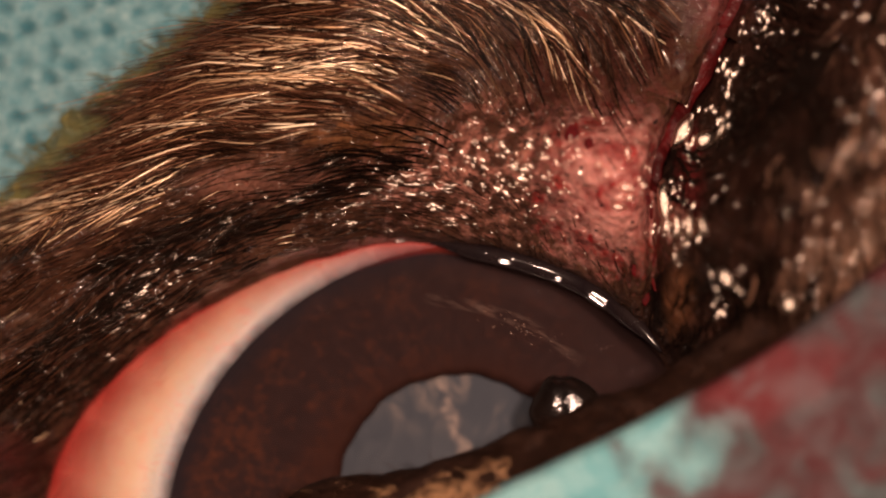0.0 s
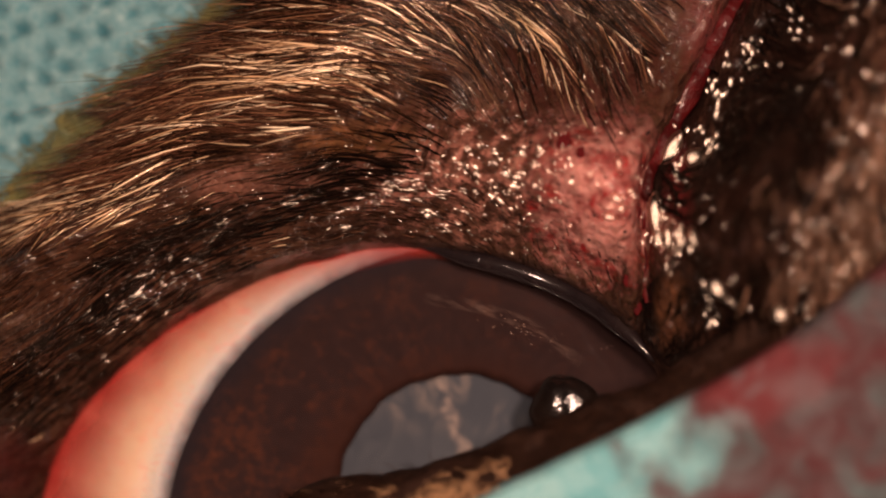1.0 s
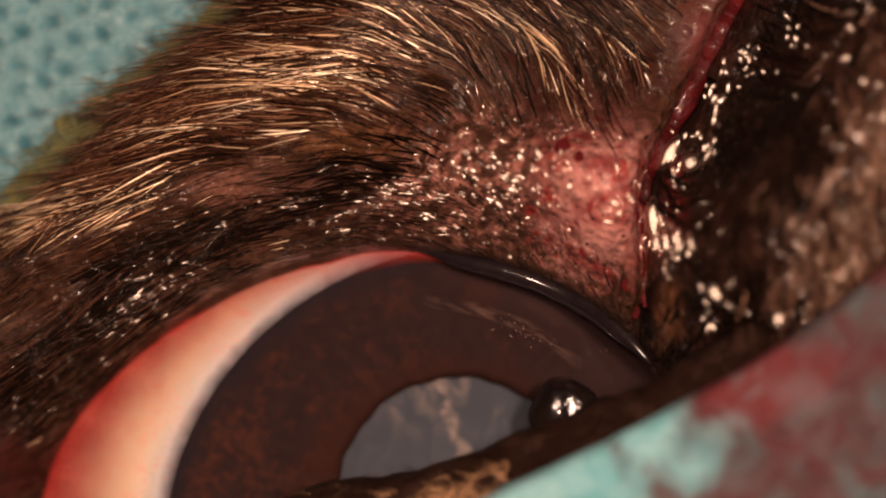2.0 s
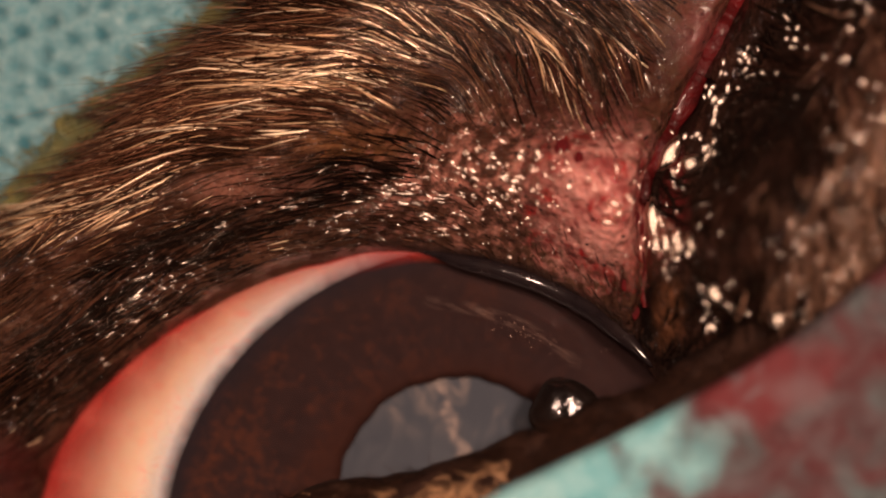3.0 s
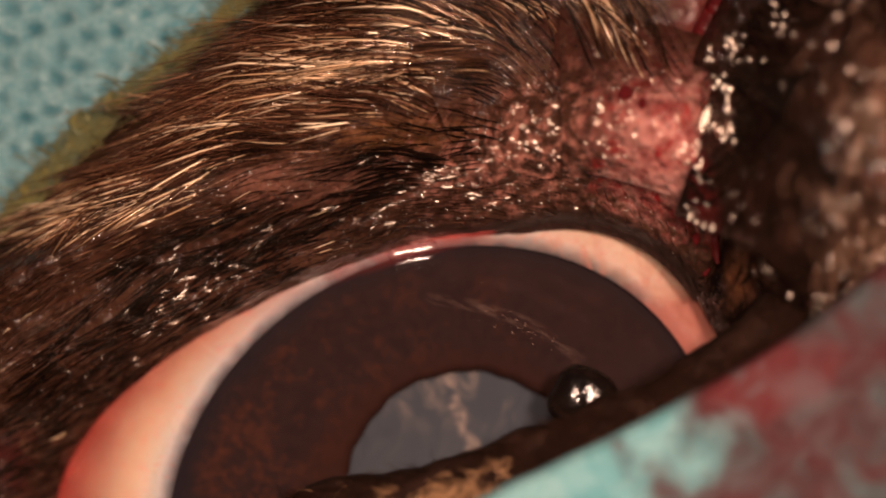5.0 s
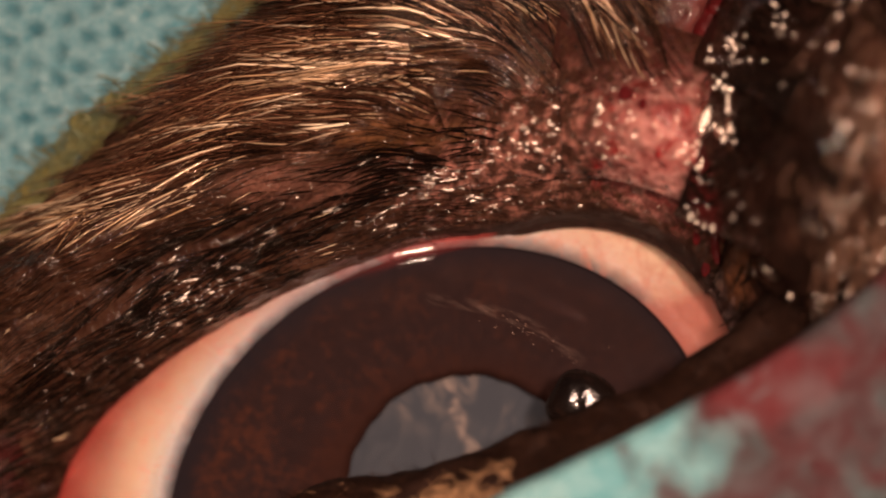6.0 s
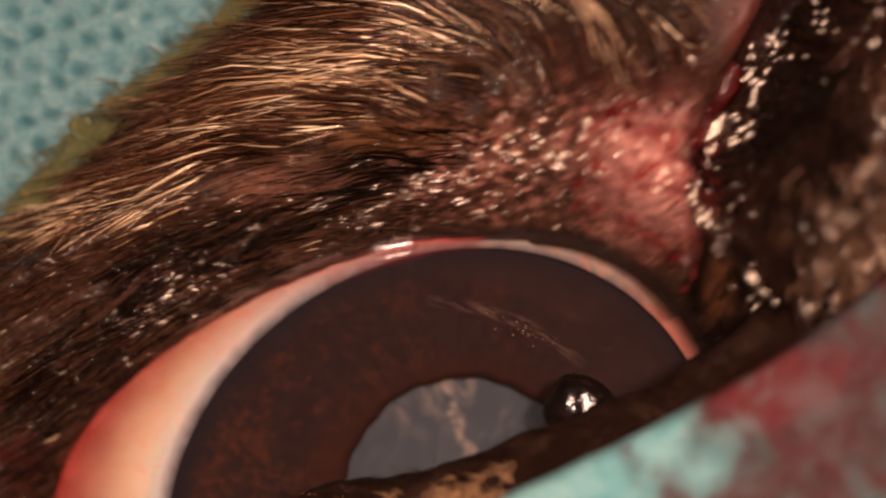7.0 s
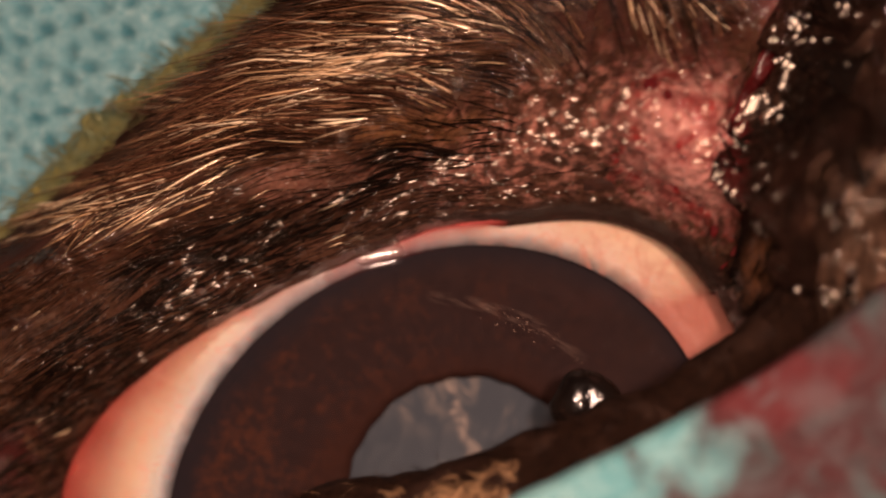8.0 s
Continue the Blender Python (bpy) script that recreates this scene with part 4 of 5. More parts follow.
def coat(pieces):
    """Fur of each piece: dark under-hairs, pale guard hairs, stubble by the lid."""
    gx, gy = rng.uniform(-13.5, 13, 46000), rng.uniform(-8, 8.5, 46000)
    a, r = polar(gx, gy)
    d = r - margin(np.clip(a, 0, 195))
    brow = (d > 0.15) & (a > wound_angle(d) + 3.2) & (a < 188) & (-0.62 * gx + 0.78 * gy < 7.95 + 0.25 * wave(gx, gy, 2.0, 1))
    raw = bump_at(gx, gy, (4.26, 1.3), 2.0, 2.2) + 0.95 * bump_at(gx, gy, (1.3, 2.3), 2.4, 1.7)
    owner = np.full(len(gx), -1)
    best = np.full(len(gx), 1e9)
    for k, (ob, side, mid, d0, d1, _) in enumerate(pieces):
        if side == "brow":
            ok = (d >= d0) & (d < d1)
            score = np.abs(a - mid) + np.where(ok, 0, 1e6)
            near = brow & (score < best)
            owner[near], best[near] = k, score[near]
    tan_zone = bump_at(gx, gy, (-2.30, 2.86), 2.0, 0.5) + 2.6 * bump_at(gx, gy, (-5.4, 1.75), 1.6, 0.5)
    keep = brow & (owner >= 0) & (best < 60) & (rng.uniform(0, 1, len(gx)) > np.clip(1.05 * raw, 0, 0.93)) & (rng.uniform(0, 1, len(gx)) > np.clip(0.42 * tan_zone, 0, 0.8))
    lid = np.clip(1 - (d - 0.1) / 2.6, 0, 1)
    upper = smooth_step(d, 2.4, 5.0)
    above = (gy - (-3.90, 1.54)[1]) - 0.42 * (gx - (-3.90, 1.54)[0])
    upper = upper * np.maximum(smooth_step(above - 1.0 * smooth_step(gx, -6, -11), 0.7, 1.7), smooth_step(gx, 0.0, 2.0))
    length = (0.55 + 0.5 * (1 - lid) + 2.7 * upper) * rng.uniform(0.65, 1.35, len(gx)) * np.where(a < 85, 0.75, 1.0)
    length = length * np.clip((9.2 + 0.62 * gx - 0.78 * gy) / 2.7, 0.27, 1)
    length = length * (1 - 0.55 * np.clip(raw, 0, 1))
    thick = (0.016 + 0.006 * upper * smooth_step(gx, 2.5, 0.0)) * rng.uniform(0.7, 1.4, len(gx))
    lift = rng.uniform(0.05, 0.16, len(gx)) + 0.1 * lid
    keep &= rng.uniform(0, 1, len(gx)) < 0.34 + 0.66 * upper - 0.2 * (gx > 1.5) - 0.48 * smooth_step(gx, 0.8, 2.4) * upper
    # the fur hangs together in pointed locks, some of them pale
    lx, ly = rng.uniform(-14, 13.5, 1100), rng.uniform(-8.5, 9, 1100)
    lock = np.concatenate([np.argmin((gx[i:i + 2000, None] - lx) ** 2 + (gy[i:i + 2000, None] - ly) ** 2, axis=1) for i in range(0, len(gx), 2000)])
    hold = 0.75 * (0.25 + 0.75 * upper) * rng.uniform(0.5, 1.1, len(gx))
    draw_x, draw_y = (lx[lock] - gx) * hold, (ly[lock] - gy) * hold
    turn = rng.normal(0, 0.11, len(lx))[lock] * upper
    light_lock = rng.uniform(0, 1, len(lx))[lock] < 0.3
    pale = rng.uniform(0, 1, len(gx)) < 0.008 + 0.5 * bump_at(gx, gy, (-11.0, 1.5), 3.0, 0.7) + (0.15 + 0.05 * (gx < -1.5)) * upper * np.where(gx > 0.8, 0.65, 1.0) * (0.35 + 0.65 * (wave(gx, gy, 0.9, 5) > 0.0)) * np.where(light_lock, 2.6, 0.4) * (1 - 0.8 * smooth_step(gy, 4.6, 6.0) * smooth_step(gx, -6, -3.5) * smooth_step(gx, 1.5, 0.0))
    thick = thick * np.where(pale, np.where(rng.uniform(0, 1, len(gx)) < 0.28, rng.uniform(1.5, 2.1, len(gx)), rng.uniform(0.5, 1.0, len(gx))), 1.0)
    # black locks along the lid crease, their colour also standing for its shade
    band = np.abs((gy - (-4.22, 1.10)[1]) - 0.42 * (gx - (-4.22, 1.10)[0]))
    black = (band < 0.65 + 0.25 * wave(gx, gy, 2.3, 7)) & (gx > -9.5) & (gx < 0.5) & ~pale
    black |= (d < 2.4) & (a > 125) & (rng.uniform(0, 1, len(gx)) < 0.7) & ~pale
    black |= (gx > 1.0) & (upper > 0.4) & (rng.uniform(0, 1, len(gx)) < 0.2) & ~pale
    brown = ~pale & ~black & (rng.uniform(0, 1, len(gx)) < ((0.5 + 0.15 * (gx < -1.5)) * upper + 0.05) * np.where(gx > 0.8, 0.9, 1.0) * (1 - 0.75 * smooth_step(gy, 3.9, 5.2) * smooth_step(gx, -6, -4)))
    sleek = ~pale & ~black & (upper > 0.5) & (rng.uniform(0, 1, len(gx)) < np.where(gx > 1.2, 0.20, 0.15))
    brown &= ~sleek
    for k, (ob, side, *_) in enumerate(pieces):
        if side != "brow":
            continue
        for name, sel, mat, grow, fat in (("fur", keep & (owner == k) & ~pale & ~black & ~brown & ~sleek, DARK_HAIR, 1.0, 1.0), ("sleek_hairs", keep & (owner == k) & sleek, SLEEK_HAIR, 1.45, 0.85), ("brown_fur", keep & (owner == k) & brown, BROWN_HAIR, 1.05, 1.2), ("black_fur", keep & (owner == k) & black, WET_HAIR, 1.5, 1.6), ("guard_hairs", keep & (owner == k) & pale, PALE_HAIR, 1.25, 1.25)):
            if sel.sum() < 2:
                continue
            v, f, along = hair_mesh(rng, gx[sel], gy[sel], length[sel] * grow, thick[sel] * fat, lift[sel], 0.07, skin_height, draw=(draw_x[sel], draw_y[sel]), turn=turn[sel])
            hair = part(name, v, f, mat, ob, "pale cream guard hairs" if mat is PALE_HAIR else "", values=along)
            tagged(hair, kind="stuff")
    # wet fur of the cheek lies in flat, pointed clumps
    cheek = (a < wound_angle(d) - 4.5) & (d > 0.9) & (a > -10)
    owner2, best2 = np.full(len(gx), -1), np.full(len(gx), 1e9)
    for k, (ob, side, mid, d0, d1, _) in enumerate(pieces):
        if side == "cheek":
            score = np.abs(a - mid) / 12 + np.abs(d - (d0 + d1) / 2) / 3
            near = cheek & (score < best2)
            owner2[near], best2[near] = k, score[near]
    thin = rng.uniform(0, 1, len(gx)) < 0.12
    gold = bump_at(gx, gy, (11.0, -0.5), 1.4, 1.7) + 0.4 * bump_at(gx, gy, (12.0, 3.4), 1.2, 2.0)
    tawny = cheek & (rng.uniform(0, 1, len(gx)) < 0.9 * np.clip(gold, 0, 1))
    for k, (ob, side, *_) in enumerate(pieces):
        sel = cheek & thin & (owner2 == k)
        if side == "cheek" and sel.sum() > 2:
            m = int(sel.sum())
            v, f, along = hair_mesh(rng, gx[sel], gy[sel], rng.uniform(0.5, 1.3, m), rng.uniform(0.02, 0.065, m), rng.uniform(0.05, 0.3, m), 0.35, skin_height, 5)
            tagged(part("wet_fur", v, f, WET_HAIR, ob, "wet black fur in clumps"), kind="stuff")
        sel = tawny & (owner2 == k)
        if side == "cheek" and sel.sum() > 2:
            m = int(sel.sum())
            v, f, along = hair_mesh(rng, gx[sel], gy[sel], rng.uniform(0.5, 1.2, m), rng.uniform(0.02, 0.045, m), rng.uniform(0.02, 0.2, m), 0.3, skin_height, 5)
            tagged(part("tawny_fur", v, f, TAWNY_HAIR, ob, "short wet tawny fur", values=along), kind="stuff")


def corner_skin():
    """Dark moist skin of the outer corner, under the ends of the upper lid."""
    for a0, a1, d1, mat in ((37, 57, 3.4, HIDE), (50, 72, 3.2, SKIN)):
        u, v = np.meshgrid(np.linspace(0, 1, 40), np.linspace(0, 1, 36))
        a, d = a0 + (a1 - a0) * u, -0.12 + (d1 + 0.12) * v
        x, y = plan(a, margin(a) + d + 0.05 * wave(a * 0.3, d, 2.0, 3) * (1 - v))
        z = skin_height(x, y) - 0.25 + 0.31 * smooth_step(d, 0.7, 1.5) - 0.3 * (1 - np.clip(np.minimum(u, 1 - u) / 0.2, 0, 1)) ** 2
        ob = part("corner_skin", np.stack([x, y, z], -1).reshape(-1, 3), grid_faces(*x.shape), mat, dog, "dark moist skin of the outer corner of the eye")
        c = plan((a0 + a1) / 2, float(margin((a0 + a1) / 2)) + 0.5)
        dragged(ob, float(c[0]), float(c[1]), along=(a0 + a1) / 2 + 98, lead=lid_lead((a0 + a1) / 2), chord=(a0 + a1) / 2)


PIECES = skin_pieces()
corner_skin()
coat(PIECES)


def facing(x, y):
    """Tilt that turns a flat bead or lump to mirror the outer lamp into the lens."""
    return 0.083 - 0.0068 * x, 0.045 - 0.0068 * y


def glint_beads(pieces):
    """Small clear beads added to make the wet glints on the swelling, along the lid and on the wet cheek."""
    n = 17000
    x, y = rng.uniform(-12.5, 12.5, n), rng.uniform(-5, 7.2, n)
    # beads run together in small uneven clumps
    cx, cy = rng.uniform(-12.8, 12.8, 2200), rng.uniform(-5.3, 7.5, 2200)
    near = np.concatenate([np.argmin((x[i:i + 2000, None] - cx) ** 2 + (y[i:i + 2000, None] - cy) ** 2, axis=1) for i in range(0, n, 2000)])
    tight = rng.uniform(0.3, 0.75, n)
    x, y = cx[near] + (x - cx[near]) * tight, cy[near] + (y - cy[near]) * tight
    a, r = polar(x, y)
    d = r - margin(np.clip(a, 0, 195))
    swelling = 0.2 * bump_at(x, y, (4.2, 1.5), 1.5, 1.6) + 0.7 * bump_at(x, y, (4.9, 1.2), 0.45, 0.7) + 0.7 * bump_at(x, y, (1.4, 2.0), 2.1, 1.6) + 0.22 * bump_at(x, y, (4.3, 5.2), 1.8, 1.8)
    lid = 0.55 * np.exp(-((d - 1.4) / 0.9) ** 2) * (a > 80) * (wave(x, y, 1.6, 17) > -0.2) + 0.03 * np.exp(-((d - 3.2) / 1.2) ** 2) * (a > 95)
    cheek = ((0.14 + 0.3 * smooth_step(x, 8.0, 10.5) * smooth_step(y, 4.5, 1.0)) * (wave(x, y, 1.2, 21) > 0.15) * smooth_step(y, -1.5, 1.0) + 0.6 * smooth_step(d, 0.8, 2.2) * np.exp(-(((a - wound_angle(d)) * r / 57 + 0.75) / 0.6) ** 2) * (wave(x, y, 1.5, 8) > -0.35)) * (a < wound_angle(d) - 2)
    lid = np.maximum(np.maximum(lid * smooth_step(a, 176, 150), 0.75 * bump_at(0.83 * (x + 8.6) + 0.55 * (y + 1.3), -0.55 * (x + 8.6) + 0.83 * (y + 1.3), (0.0, 0.0), 2.0, 0.8)), 0.7 * bump_at(x, y, (-1.50, 1.46), 2.2, 0.8))
    # two dark hollows of the cheek with hardly any glint beads
    cheek = cheek * (1 - np.clip(1.3 * bump_at(x, y, (8.26, 3.86), 1.0, 1.1) + 1.3 * bump_at(x, y, (8.26, 0.82), 0.9, 1.2), 0, 1))
    chance = np.where(a > wound_angle(d), np.maximum(swelling, lid), cheek) * (d > 0.25) * (0.45 + 0.55 * (wave(x, y, 1.9, 12) > -0.1))
    ok = rng.uniform(0, 1, n) < chance
    # streaky patches of wet shine along the cut and by the corner of the lids: place, half sizes, count
    at = 0
    for px, py, wx, wy, many in ((6.4, 2.35, 0.2, 0.4, 12), (7.1, 2.6, 0.3, 0.3, 9), (5.9, 0.35, 0.2, 0.4, 12), (6.5, 0.1, 0.35, 0.3, 12), (7.5, -1.35, 0.25, 0.3, 14), (7.3, -1.9, 0.1, 0.35, 10), (9.1, -1.9, 0.2, 0.2, 14),
                                 (9.6, 5.9, 0.25, 0.25, 9), (8.55, 5.1, 0.3, 0.3, 12), (7.6, 4.3, 0.3, 0.5, 16), (10.6, -0.6, 0.8, 0.9, 150), (11.4, 0.6, 0.5, 0.9, 70), (11.2, 3.2, 0.8, 1.1, 60)):
        x[at:at + many], y[at:at + many], ok[at:at + many] = rng.normal(px, wx, many), rng.normal(py, wy, many), True
        at += many
    a, r = polar(x, y)
    d = r - margin(np.clip(a, 0, 195))
    owner, best = np.full(n, -1), np.full(n, 1e9)
    for k, (ob, side, mid, d0, d1, _) in enumerate(pieces):
        inside = (d >= d0) & (d < d1) & ((a > wound_angle(d)) == (side == "brow"))
        score = np.where(inside, np.abs(a - mid), 1e6)
        near = score < best
        owner[near], best[near] = k, score[near]
    t = np.linspace(0, 2 * np.pi, 8, endpoint=False)
    rings = [(1.0, 0.0), (0.86, 0.5), (0.5, 0.86), (0.08, 1.0)]
    unit = np.array([(p * np.cos(q), p * np.sin(q), h) for p, h in rings for q in t])
    faces = np.vstack([grid_faces(4, 8, True)])
    for k, (ob, side, *_) in enumerate(pieces):
        here = np.flatnonzero(ok & (owner == k) & (best < 60))
        if len(here) < 2:
            continue
        v = []
        for q in here:
            big = 0.042 * math.exp(rng.normal(0, 0.55)) * (1.7 if side == "cheek" else 1.0)
            big *= 1 + 1.1 * float(bump_at(x[q], y[q], (4.82, 1.26), 0.6, 0.8) + 1.35 * bump_at(x[q], y[q], (1.3, 1.94), 1.8, 1.3) + 0.35 * bump_at(x[q], y[q], (-1.50, 1.46), 1.8, 0.8) + 0.5 * bump_at(x[q], y[q], (1.74, 2.38), 0.3, 0.8) + 0.7 * bump_at(x[q], y[q], (2.53, 2.70), 0.4, 0.4))
            big = min(max(big, 0.018), 0.15)
            u = unit * (big * rng.uniform(1.0, 2.4 if side == "cheek" else 3.2 if y[q] > 3.6 else 1.5 if x[q] > 0 else 3.2), big * rng.uniform(0.6, 1.0), big * rng.uniform(0.12, 0.32))
            if q < at:
                round_one = x[q] > 8.5
                u = unit * (rng.uniform(0.06, 0.13) if round_one else rng.uniform(0.08, 0.2), rng.uniform(0.05, 0.1), rng.uniform(0.006, 0.014))
            c = rng.normal(1.45, 0.35) if q < at else float(comb(x[q:q + 1], y[q:q + 1])[0]) + rng.normal(0, 0.3)
            u = np.stack([u[:, 0] * math.cos(c) - u[:, 1] * math.sin(c), u[:, 0] * math.sin(c) + u[:, 1] * math.cos(c), u[:, 2]], -1)
            tip = rng.normal(0, 0.05 if q < at else 0.13, 2)
            if q < at:
                tip = tip - facing(x[q], y[q])
            u[:, 2] += u[:, 0] * tip[0] + u[:, 1] * tip[1]
            v.append(u + (x[q], y[q], float(skin_height(x[q:q + 1], y[q:q + 1])[0]) + rng.uniform(0.0, 0.12)))
        f = (faces[None] + (np.arange(len(v)) * len(unit))[:, None, None]).reshape(-1, 4)
        beads = tagged(part("glint_beads", np.vstack(v), f, FLUID, ob, "clear beads added for the wet glints"), kind="stuff")
        beads.visible_shadow = False


glint_beads(PIECES)


def glint_lumps():
    """Larger flat lumps added as wet glints: along the cheek's edge of the cut, on the swelling and by the corner of
    the lids.
    """
    rings, turn = np.linspace(0, 1, 9), np.linspace(0, 2 * np.pi, 24, endpoint=False)
    for x, y, long, wide, angle, side in ((6.28, 2.62, 0.50, 0.19, 58, 1), (6.84, 2.37, 0.27, 0.19, 50, 1), (7.3, 2.62, 0.33, 0.09, 62, 1), (5.80, 0.80, 0.62, 0.15, 92, 1), (5.88, 0.15, 0.22, 0.17, 80, 1), (6.12, 0.18, 0.34, 0.09, 95, 1),
                                          (6.42, 0.14, 0.36, 0.11, 88, 1), (6.75, 0.12, 0.28, 0.12, 100, 1), (7.38, -1.22, 0.30, 0.16, 130, 1), (7.75, -1.55, 0.25, 0.10, 140, 1), (9.1, -1.9, 0.22, 0.2, 80, 1),
                                          (4.72, 1.25, 0.20, 0.13, 150, 0), (4.55, 0.74, 0.24, 0.10, 165, 0), (4.85, 0.98, 0.13, 0.11, 30, 0), (4.0, 1.93, 0.13, 0.10, 60, 0), (4.78, 2.2, 0.26, 0.08, 100, 0), (5.1, 1.45, 0.09, 0.08, 0, 0),
                                          (2.58, 2.70, 0.11, 0.09, 70, 0), (1.78, 2.32, 0.11, 0.07, 95, 0), (1.78, 2.03, 0.12, 0.08, 80, 0), (1.80, 1.50, 0.10, 0.08, 100, 0), (0.35, 1.9, 0.10, 0.06, 130, 0), (0.9, 1.75, 0.1, 0.06, 120, 0)):
        r, t = np.meshgrid(rings, turn, indexing="ij")
        size = 1.1 if side else 1.0 if x > 4 else 0.75
        u = size * long * r * np.cos(t) * (1 + 0.12 * np.sin(3 * t + 5 * x))
        v = size * wide * r * np.sin(t) * (1 + 0.15 * np.sin(2 * t + 7 * y))
        c, s = math.cos(math.radians(angle)), math.sin(math.radians(angle))
        px, py = x + u * c - v * s, y + u * s + v * c
        slope = facing(x, y)
        z = float(skin_height(px, py).max()) + 0.12 + 0.05 * wide * (1 - r ** 2) - 0.10 * r ** 8 + 0.0045 * wave(px, py, 10.0, x) * (1 - r) - slope[0] * (px - x) - slope[1] * (py - y)
        ob = part("glint_lump", np.stack([px, py, z], -1).reshape(-1, 3), grid_faces(9, 24, True), SOFT_FLUID, dog, "flat clear lump added for a wet glint")
        ob.visible_shadow = False
        dragged(ob, x, y, lead=LEAD if side else None)


glint_lumps()


def conjunctiva():
    """Red lining that shows under the edge of the upper lid, in short rigid lengths that follow the lid."""
    for a0 in range(91, 190, 9):
        a, s = np.meshgrid(np.linspace(a0, a0 + 18, 24), np.linspace(0, 1, 12))
        wide = 0.20 + 0.45 * smooth_step(a, 94, 114) + 0.58 * np.clip(margin(a) - 8.5, 0, 4)
        r = margin(a) + 0.25 - (wide + 0.25) * s
        x, y = plan(a, r)
        z = globe_height(x, y) + 0.04 + 0.05 * smooth_step(a, 112, 135) + 0.12 * (1 - s) ** 2
        ob = part("conjunctiva", np.stack([x, y, z], -1).reshape(-1, 3), grid_faces(*x.shape), CONJ, dog, "inflamed red lining of the upper lid",
                  values=(1 - (1 - 0.97 * np.clip((1 - s) / 0.95, 0, 1) ** 1.1) ** (1 - np.abs(a - a0 - 9) / 9)).ravel())
        c = plan(a0 + 9, float(margin(a0 + 9)))
        dragged(ob, float(c[0]), float(c[1]), share=0.8 - 0.6 * max(0.0, min(1.0, (a0 + 9 - 102) / 20)), along=a0 + 9 + 98)


conjunctiva()


def lid_margin():
    """Rounded, black, wet edge of the upper lid over the cornea."""
    for a0 in range(42, 92, 6):
        a = np.linspace(a0, a0 + 13, 26)
        x, y = plan(a, margin(a) - 0.02 + 0.3 * smooth_step(a, 88, 104))
        v, f = tube(np.stack([x, y, globe_height(x, y) + 0.34 + 1.1 * smooth_step(a, 70, 42)], -1), 0.28 * (0.35 + 0.65 * smooth_step(a, 43, 55)) * (1 + 0.05 * wave(x, y, 5.0, 2)) * (1 - 0.6 * smooth_step(a, 82, 101)) * np.clip(np.minimum(a - a0, a0 + 13 - a) / 2.5, 0.02, 1) ** 0.5, 14)
        ob = part("lid_margin", v, f, LID_RIM, dog, "black wet edge of the upper lid")
        c = plan(a0 + 6.5, float(margin(a0 + 6.5)))
        dragged(ob, float(c[0]), float(c[1]), along=a0 + 104.5, lead=lid_lead(a0 + 6.5), chord=a0 + 6.5, tuck=(0.5 * math.cos(math.radians(a0 + 6.5)), 0.5 * math.sin(math.radians(a0 + 6.5)), -0.85))


lid_margin()


def tear_film():
    """Ridges of tear fluid under the lid, that well out over the eye as it is drawn back."""
    for points, thick in ((((-1.62, -0.35), (-0.90, -0.22), (-0.19, -0.10)), 0.2), (((-1.44, -0.61), (-0.90, -0.50), (-0.30, -0.38)), 0.08), (((-1.34, -0.02), (-0.90, 0.05), (-0.30, 0.16)), 0.1)):
        path = curve_through([(x, y + 0.72, 0.0) for x, y in points], 40)
        path[:, 2] = globe_height(path[:, 0], path[:, 1] - 0.72).max() + 0.12
        q = np.linspace(0, 1, 40)
        v, f = tube(path, thick * np.clip(np.minimum(q, 1 - q) / 0.12, 0.05, 1) ** 0.5, 16)
        v[:, 2] = v[:, 2].mean() + (v[:, 2] - v[:, 2].mean()) * 0.5 + 0.004 * wave(v[:, 0], v[:, 1], 7.0, 3)
        ob = part("tear_film", v, f, TEAR, dog, "glinting ridge of tear fluid")
        ob.visible_shadow = False
        MOVES.append((ob, float(path[20, 0]), float(path[20, 1]), np.array([(0.0, -0.72), (-1.0, -0.8), (0.0, 0.0), (0.0, 0.0), (0.0, 0.0)]), np.zeros(5), 0.0, lid_lead(90), (0.0, 0.0, 0.0), None))


tear_film()


